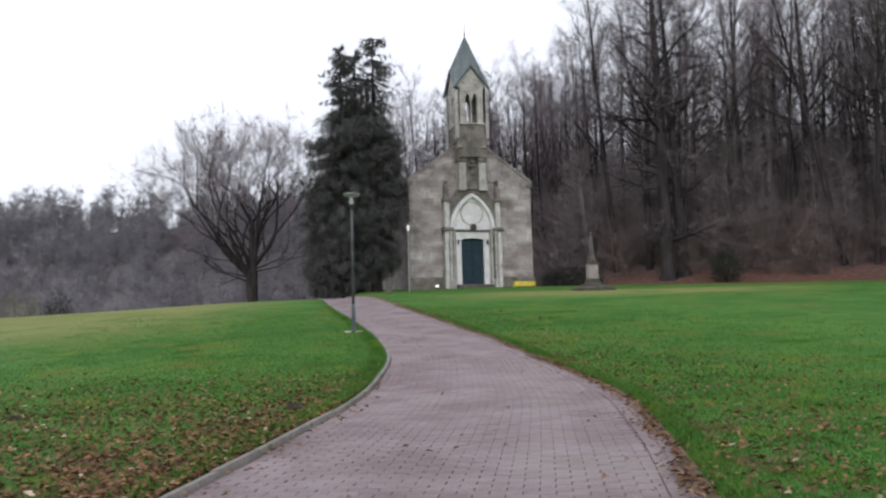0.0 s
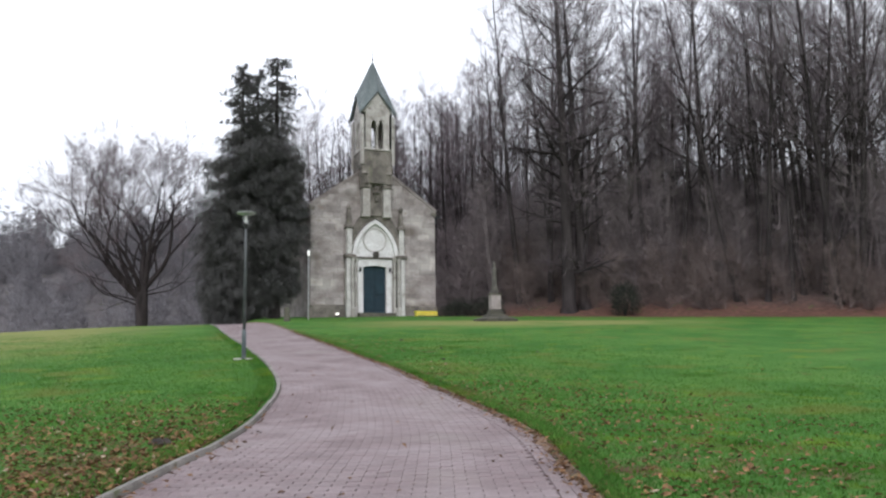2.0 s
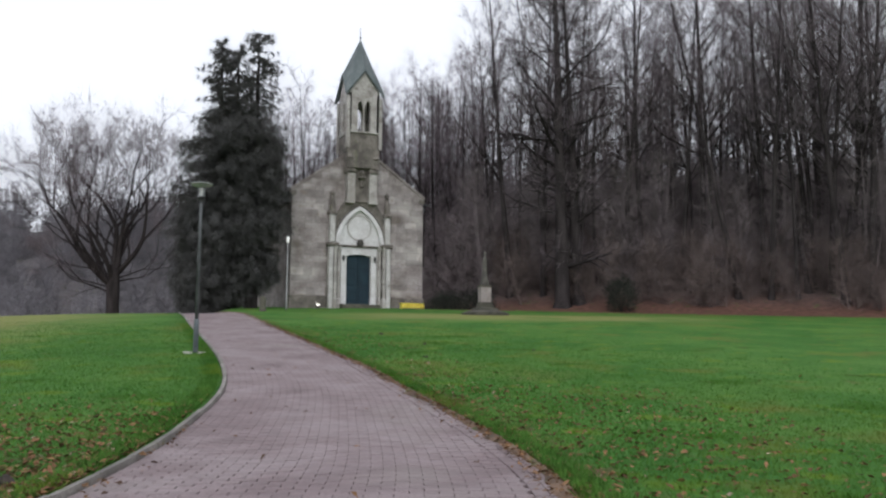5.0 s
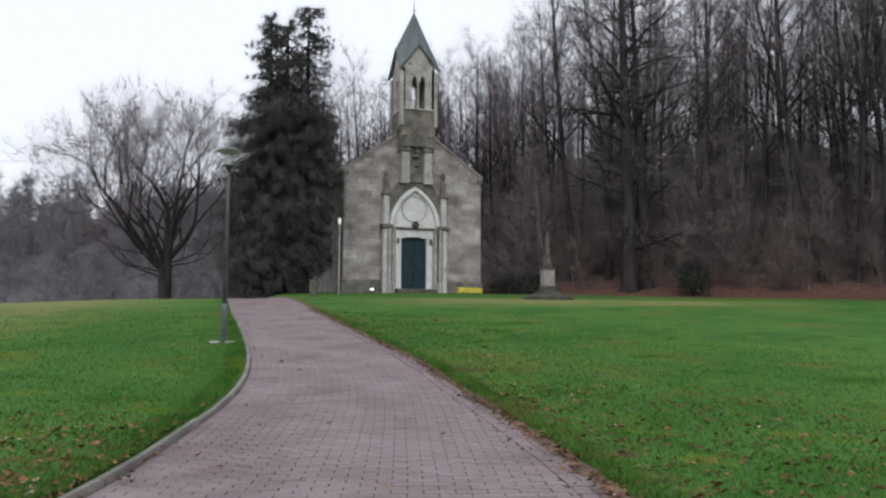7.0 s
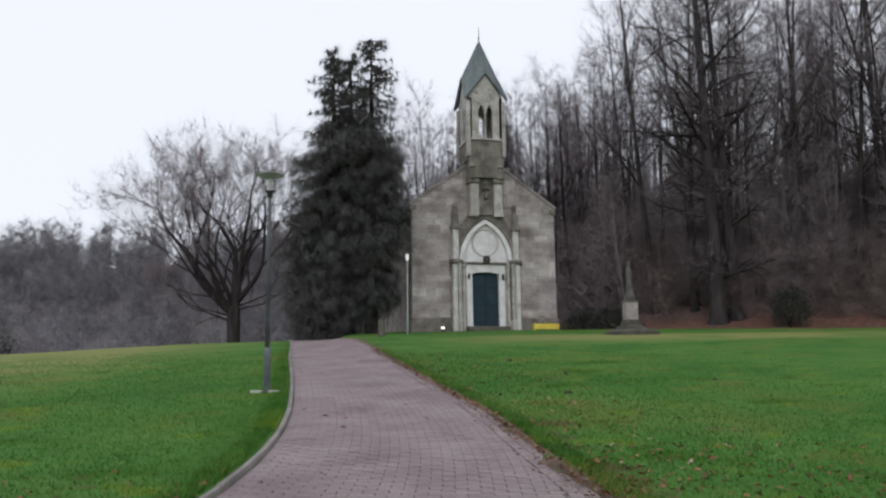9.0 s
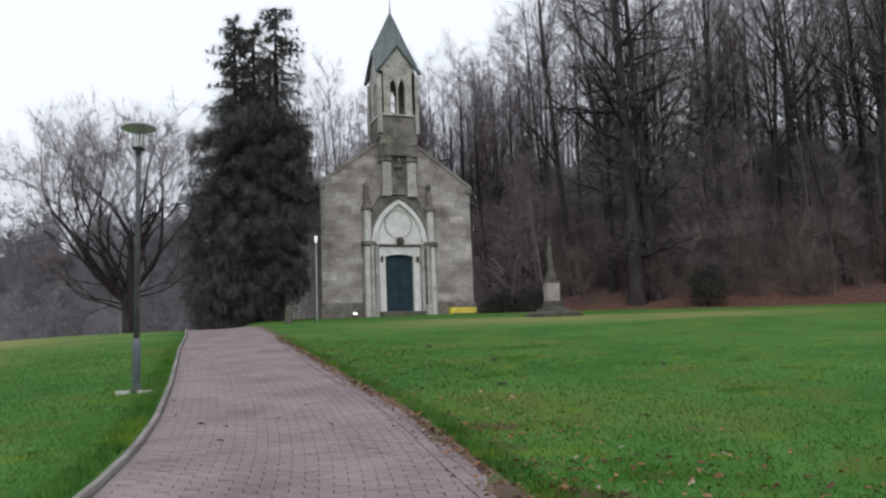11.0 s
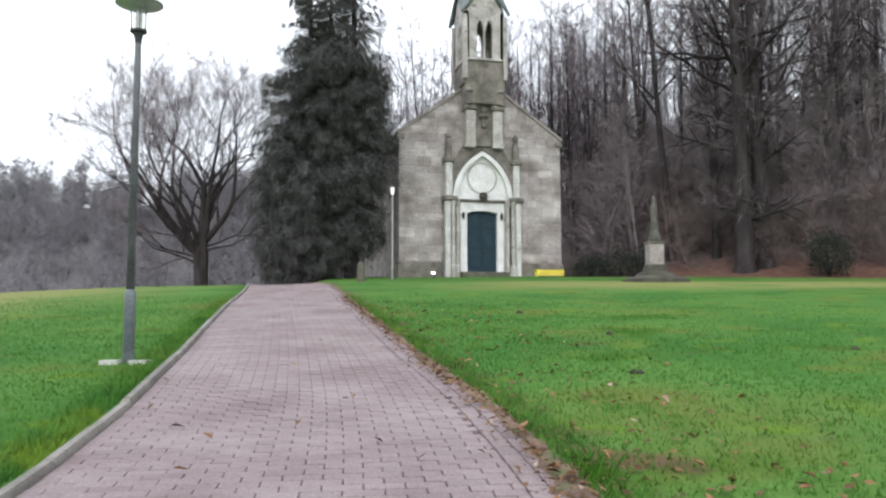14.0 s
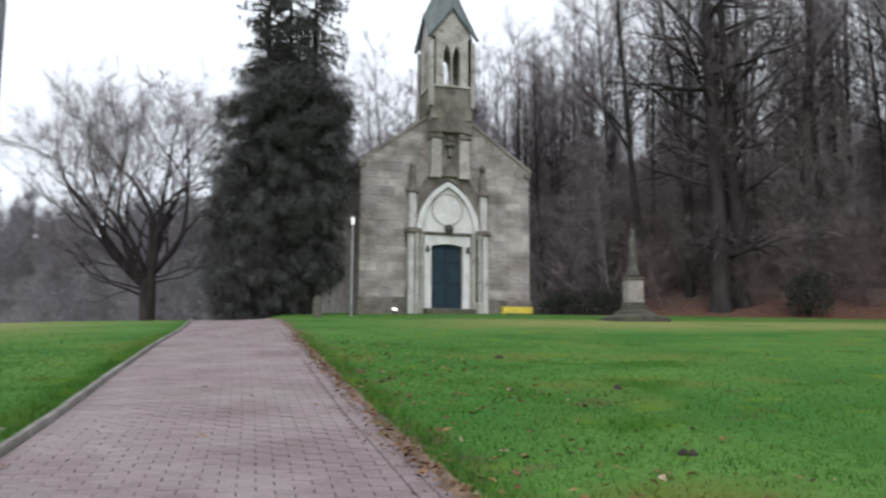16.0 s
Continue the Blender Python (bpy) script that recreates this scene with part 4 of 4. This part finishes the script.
def far_wood(name, label, seed, count, spot, tall, low=0.2, material=None, fine=0.022):
    """Woods too far to count: one mesh of thin stems, limbs and twigs."""
    rng = random.Random(seed)
    sh = Shape()
    for i in range(count):
        f, r = spot(rng)
        p = Vector((f * SIN + r * COS, f * COS - r * SIN, ter(min(f, 190), max(min(r, 150), -150)) - 0.3))
        h = rng.uniform(*tall)
        top = p + Vector((rng.gauss(0, 0.5), rng.gauss(0, 0.5), h))
        sh.tube([p, p.lerp(top, 0.5) + Vector((rng.gauss(0, 0.2), 0, 0)), top], [0.009 * h, 0.006 * h, 0.02], 3)
        for j in range(34):
            s = rng.uniform(low, 0.98)
            q = p.lerp(top, s)
            a = rng.uniform(0, 2 * math.pi)
            ln = h * rng.uniform(0.1, 0.24) * (1.2 - 0.75 * s)
            d = Vector((math.cos(a), math.sin(a), rng.uniform(0.3, 1.4))).normalized()
            e = q + d * ln
            w = Vector((-d.y, d.x, 0)) * 0.0025 * h
            sh.add((q - w, q + w, e), ((0, 1, 2),))
            for k in range(9 if fine > 0.02 else 12):
                q2 = q.lerp(e, rng.uniform(0.25, 1))
                d2 = (d + Vector((rng.gauss(0, 0.7), rng.gauss(0, 0.7), rng.gauss(0.1, 0.6)))).normalized()
                w2 = d2.cross(Vector((rng.gauss(0, 1), rng.gauss(0, 1), rng.gauss(0, 1)))).normalized() * fine
                sh.add((q2 - w2, q2 + w2, q2 + d2 * rng.uniform(0.7, 2.0)), ((0, 1, 2),))
    return tagged(part(name, sh, material or M_HAZYTWIG), label, "woods", kind="stuff")


def slope_spot(g):
    r = g.uniform(-16, 80)
    return wood_edge(max(r, 9)) + 26 + 55 * g.random(), r


def thicket_spot(g):
    r = 8.8 + 53 * g.random()
    return wood_edge(r) + 6 + 62 * g.random() ** 1.3, r


def back_spot(g):
    return g.uniform(84, 112), g.uniform(-11, 16)


def brush_spot(g):
    r = 13 + 40 * g.random() ** 0.9
    return wood_edge(r) + 3 + 13 * g.random(), r


def valley_spot(g):
    return 146 - 62 * g.random() ** 1.4, -6 - 100 * g.random()


def ridge_spot(g):
    return g.uniform(128, 146), -4 - 102 * g.random()


# slope, valley and ridge woods share the twig colour with haze painted in
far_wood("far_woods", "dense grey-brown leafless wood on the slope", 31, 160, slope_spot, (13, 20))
far_wood("valley_woods", "leafless wood across the valley, with mist in its colour", 32, 800, valley_spot, (5, 8.5), 0.05)
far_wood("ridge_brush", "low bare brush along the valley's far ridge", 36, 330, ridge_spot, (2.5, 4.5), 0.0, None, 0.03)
far_wood("undergrowth", "thicket of bare saplings under the trees", 33, 640, thicket_spot, (4, 10), 0.03, M_BRUSH, 0.018)
far_wood("back_woods", "tall leafless trees standing behind the chapel", 34, 95, back_spot, (14, 19.5), 0.25, M_BARK, 0.011)
far_wood("edge_brush", "reddish-brown bare brush along the wood's edge", 35, 320, brush_spot, (2.0, 4.8), 0.0, M_REDBRUSH, 0.010)
bush("shrub", Matrix.Translation(place(63, -31.6)), 13, 2.8, 1.6, 3.8, M_SHRUB, "olive-green shrub below the lawn's crest")
bush("bush", Matrix.Translation(place(62, -28)), 14, 1.4, 1.2, 3.6, M_HEDGE, "dark evergreen bush below the lawn's crest")

# ---- low growth of the lawn: blades and fallen leaves ----
def near_path(rng, f0, f1, reach):
    f = f0 + (f1 - f0) * (1 - math.sqrt(1 - rng.random()))
    c, h = centre(f), half(f)
    side = rng.choice((-1, 1))
    return f, c + side * (h + 0.06 + (0.1 if side < 0 else 0) + reach * (1 - math.sqrt(1 - rng.random())))


def blades(name, seed, count, f0, f1, reach, tall):
    rng = random.Random(seed)
    v, fc = [], []
    for i in range(count):
        f, r = near_path(rng, f0, f1, reach)
        while f < 12 and r < centre(f) and rng.random() < 0.6 - 0.05 * (centre(f) - r):
            f, r = near_path(rng, f0, f1, reach)
        p = place(f, r, -0.005)
        a = rng.uniform(0, 2 * math.pi)
        w = Vector((math.cos(a), math.sin(a), 0)) * rng.uniform(0.004, 0.009)
        h = rng.uniform(*tall)
        v += [p - w, p + w, p + Vector((rng.gauss(0, 0.45) * h, rng.gauss(0, 0.45) * h, h))]
        fc.append((3 * i, 3 * i + 1, 3 * i + 2))
    sh = Shape()
    sh.v, sh.f = [tuple(p) for p in v], fc
    return tagged(part(name, sh, M_BLADE), "short green winter grass along the path", "grass", kind="stuff")


blades("grass", 51, 280000, 2, 42, 12.0, (0.02, 0.055))
blades("grass_tufts", 52, 25000, 3, 40, 0.35, (0.04, 0.11))


def fallen(name, seed, count, spot, size=(0.018, 0.048), material=None):
    rng = random.Random(seed)
    sh = Shape()
    for i in range(count):
        f, r = spot(rng)
        p = place(f, r, rng.uniform(0.012, 0.04))
        a, s = rng.uniform(0, 2 * math.pi), rng.uniform(*size)
        d = Vector((math.cos(a), math.sin(a), rng.gauss(0, 0.25))) * s
        w = Vector((-math.sin(a), math.cos(a), rng.gauss(0, 0.3))) * s * rng.uniform(0.4, 0.7)
        up = Vector((0, 0, s * rng.uniform(0.0, 0.45)))
        sh.add((p - d, p - d * 0.2 + w + up, p + d, p - d * 0.2 - w + up, p), ((0, 4, 1), (1, 4, 2), (0, 3, 4), (4, 3, 2)))
    return tagged(part(name, sh, material or M_LEAF), "scattered brown fallen leaves on the grass", "leaves", kind="stuff")


def left_verge(g):
    f = 3 + 15 * (1 - math.sqrt(1 - g.random()))
    return f, centre(f) - half(f) - 0.15 - 7 * g.random() ** 1.6


def right_verge(g):
    while True:
        f = 3 + 33 * g.random() ** 1.3
        if noise.noise((f * 0.9, 4.0, 0.0)) + 0.5 * noise.noise((f * 3.1, 9.0, 0.0)) > g.uniform(-0.7, 0.5):
            return f, centre(f) + half(f) + 2.6 * g.random() ** 2.2 - 0.14 * g.random()


def soil_fringe():
    """Crumbs of earth and rotted leaves that have crept over the paving's edge."""
    sh = Shape()
    v, n = [], 0
    f = PATH_START
    while f < 60:
        w = 0.03 + 0.17 * noise.noise((f * 0.7, 2.0, 0.0)) + 0.12 * noise.noise((f * 2.9, 5.0, 0.0)) + 0.05 * noise.noise((f * 9.0, 5.0, 0.0))
        h = half(f)
        for u, z in ((h - max(w, 0.0) - 0.02, -0.014), (h - max(w, 0) * 0.6, 0.006), (h + 0.02, 0.02), (h + 0.06 + 0.7 * max(w, 0), 0.01), (h + 0.1 + 0.9 * max(w, 0), -0.03)):
            v.append(on_path(f, u, z + 0.006 * noise.noise((f * 6, u * 8, 1.0))))
        f += 0.12
        n += 1
    sh.add(v, [(i * 5 + k, i * 5 + k + 1, i * 5 + k + 6, i * 5 + k + 5) for i in range(n - 1) for k in range(4)])
    return tagged(smooth(part("soil_fringe", sh, M_FRINGE)), "brown earth and rotted leaves along the paving", "soil", kind="stuff")


soil_fringe()
fallen("fallen_leaves", 61, 17000, left_verge)
fallen("pale_leaves", 66, 650, left_verge, (0.02, 0.05), M_PALELEAF)
fallen("fallen_leaves", 62, 2200, right_verge)
fallen("edge_leaves", 69, 2600, lambda g: (lambda f: (f, centre(f) + half(f) + 0.12 * g.gauss(0, 1) - 0.03))(3 + 36 * g.random() ** 1.3), (0.012, 0.034))
fallen("pale_leaves", 67, 160, right_verge, (0.02, 0.045), M_PALELEAF)
fallen("gutter_leaves", 68, 150, lambda g: (lambda f: (f, centre(f) - half(f) + 0.03 + 0.3 * g.random() ** 2.5))(4 + 11 * g.random() ** 1.5), (0.02, 0.045))
fallen("fallen_leaves", 65, 2600, lambda g: (lambda f: (f, centre(f) + half(f) + 4.2 * g.random() ** 1.4))(3 + 16 * g.random() ** 1.2))
fallen("lawn_leaves", 63, 160, lambda g: (g.uniform(4, 45), g.uniform(3.5, 22)))
fallen("path_leaves", 64, 70, lambda g: (lambda f: (f, centre(f) + half(f) * g.uniform(-0.98, 0.98)))(g.uniform(4, 30)), (0.025, 0.05))


def clod(f, r, size, seed):
    g = random.Random(seed)
    sh = Shape()
    for k in range(5):
        sh.turned([(size * g.uniform(0.5, 0.8), -0.03), (size * g.uniform(0.6, 0.9), size * 0.2), (size * 0.3, size * g.uniform(0.5, 0.8)), (0.005, size * 0.85)],
                  (g.gauss(0, size * 0.5), g.gauss(0, size * 0.4), 0), 7)
    return tagged(part("earth_clod", sh, M_EARTH, m=Matrix.Translation(place(f, r))), "dark clod of earth lying on the lawn", "clod", "clods of earth on the lawn")


for f, r, size in ((11.3, -2.0, 0.09), (11, -5.5, 0.07), (32.3, 2.1, 0.07), (28.3, 3.1, 0.06), (24.5, 2.7, 0.045), (26.5, 5.8, 0.05)):
    clod(f, r, size, int(f * 10))

# ---- pieces of the setting ----
rng = random.Random(4)


def kerb_row():
    top = Shape().add([(-0.035, -0.49, -0.2), (0.035, -0.49, -0.2), (0.035, 0.49, -0.2), (-0.035, 0.49, -0.2), (-0.035, -0.49, 0.03), (0.035, -0.49, 0.02), (0.035, 0.49, 0.02), (-0.035, 0.49, 0.03),
                       (-0.028, -0.48, 0.04), (0.03, -0.48, 0.045), (0.03, 0.48, 0.045), (-0.028, 0.48, 0.04)],
                      [(0, 1, 5, 4), (1, 2, 6, 5), (2, 3, 7, 6), (3, 0, 4, 7), (4, 5, 9, 8), (5, 6, 10, 9), (6, 7, 11, 10), (7, 4, 8, 11), (8, 9, 10, 11)]).mesh("kerbstone", M_KERB)
    root = thing("kerb", "worn grey concrete kerb along the path", "kerb", kind="structure")
    f = PATH_START
    while f < 62:
        a, b = on_path(f, -half(f) - 0.04), on_path(f + 0.97, -half(f + 0.97) - 0.04)
        d = b - a
        m = Matrix.Translation((a + b) / 2 + Vector((0, 0, rng.uniform(-0.01, 0.008)))) @ d.to_track_quat("Y", "Z").to_matrix().to_4x4() @ Matrix.Diagonal((1, d.length / 0.99, 1, 1))
        part("kerbstone", top, None, root, m=m)
        f += 0.97


kerb_row()
BRICK_L, BRICK_W = 0.225, 0.112
CORNERS = [(-1, -1, -0.03), (1, -1, -0.03), (1, 1, -0.03), (-1, 1, -0.03), (-1, -1, -0.004), (1, -1, -0.004), (1, 1, -0.004), (-1, 1, -0.004), (-0.94, -0.94, 0.0), (0.94, -0.94, 0.0), (0.94, 0.94, 0.0), (-0.94, 0.94, 0.0)]
BRICK_FACES = [(0, 1, 5, 4), (1, 2, 6, 5), (2, 3, 7, 6), (3, 0, 4, 7), (4, 5, 9, 8), (5, 6, 10, 9), (6, 7, 11, 10), (7, 4, 8, 11), (8, 9, 10, 11)]


def brick_verts(length, width):
    return [(x * (length / 2 - 0.0034), y * (width / 2 - 0.0012), z) for x, y, z in CORNERS]


def paving():
    one = Shape().add(brick_verts(BRICK_L, BRICK_W), BRICK_FACES).mesh("brick", M_BRICK)
    rest, count = Shape(), 0
    f, row = PATH_START, 0
    while f < PATH_END:
        h = half(f)
        g = math.atan2(centre(f + 0.1) - centre(f - 0.1), 0.2)
        u, last = -h - (BRICK_L / 2 if row % 2 else 0), h - 0.25
        turn = pose(0, 0, 0, math.degrees(math.atan(slope(f + 0.3) - slope(f - 0.3)) / 0.6), 0, TURN - math.degrees(g))
        while u < last:
            a, b = max(u, -h), min(u + BRICK_L, last)
            if b - a > 0.05:
                m = Matrix.Translation(on_path(f, (a + b) / 2, -0.012 + rng.uniform(-0.0018, 0.0018))) @ turn @ pose(0, 0, 0, rng.gauss(0, 0.35), rng.gauss(0, 0.3), rng.gauss(0, 0.4))
                if 5.0 < f < 7.6 and count < 300 and b - a > 0.2:
                    part("brick", one, None, PATH, m=m)
                    count += 1
                else:
                    rest.add([m @ Vector(p) for p in brick_verts(b - a, BRICK_W)], BRICK_FACES)
            u += BRICK_L
        for s in (1,):
            for k in range(2):
                m = Matrix.Translation(on_path(f, s * (last + 0.065 + 0.125 * k), -0.012 + rng.uniform(-0.0018, 0.0018))) @ turn @ pose(0, 0, 0, 0, 0, 90)
                if row % 2 == 0:
                    rest.add([m @ Vector(p) for p in brick_verts(BRICK_L, 0.122)], BRICK_FACES)
        f += BRICK_W
        row += 1
    tagged(part("paving", rest, M_BRICKS, PATH), kind="stuff")


paving()


def ashlar():
    """Courses of sandstone blocks on the chapel's front."""
    meshes = {}
    z, row = 0.58, 0
    while z < RIDGE - 0.5:
        hgt = 0.42 if row % 3 else 0.52
        lim = HW - 0.02 if z + hgt < EAVE else HW * (RIDGE - z - hgt) / (RIDGE - EAVE) - 0.15
        x = -lim
        while x < lim - 0.2:
            wide = rng.choice((0.6, 0.75, 0.9, 1.1))
            if x + wide > lim - 0.3:
                wide = lim - x
            clear = 2.26 if z < 4.2 else (2.2 if z < 7.4 else 1.35)
            if x < -clear < x + wide and x + 0.25 < -clear:
                wide = -clear - x
            if x < clear < x + wide:
                x, wide = clear, x + wide - clear
                if wide < 0.25:
                    wide += 0.5
                wide = min(wide, lim - x)
            if wide > 0.15 and (x + wide <= -clear + 0.01 or x >= clear - 0.01):
                key = (round(wide, 1), hgt)
                if key not in meshes:
                    meshes[key] = Shape().box(-key[0] / 2 + 0.005, key[0] / 2 - 0.005, -0.02, 0.1, 0.004, hgt - 0.004, 0.008).mesh("stone_block", M_STONE)
                part("stone_block", meshes[key], None, FRONT_WALL, m=pose(x + wide / 2, rng.uniform(-0.012, 0.012), z) @ Matrix.Diagonal((wide / key[0], 1, 1, 1)))
            x += max(wide, 0.05)
        z += hgt
        row += 1


ashlar()
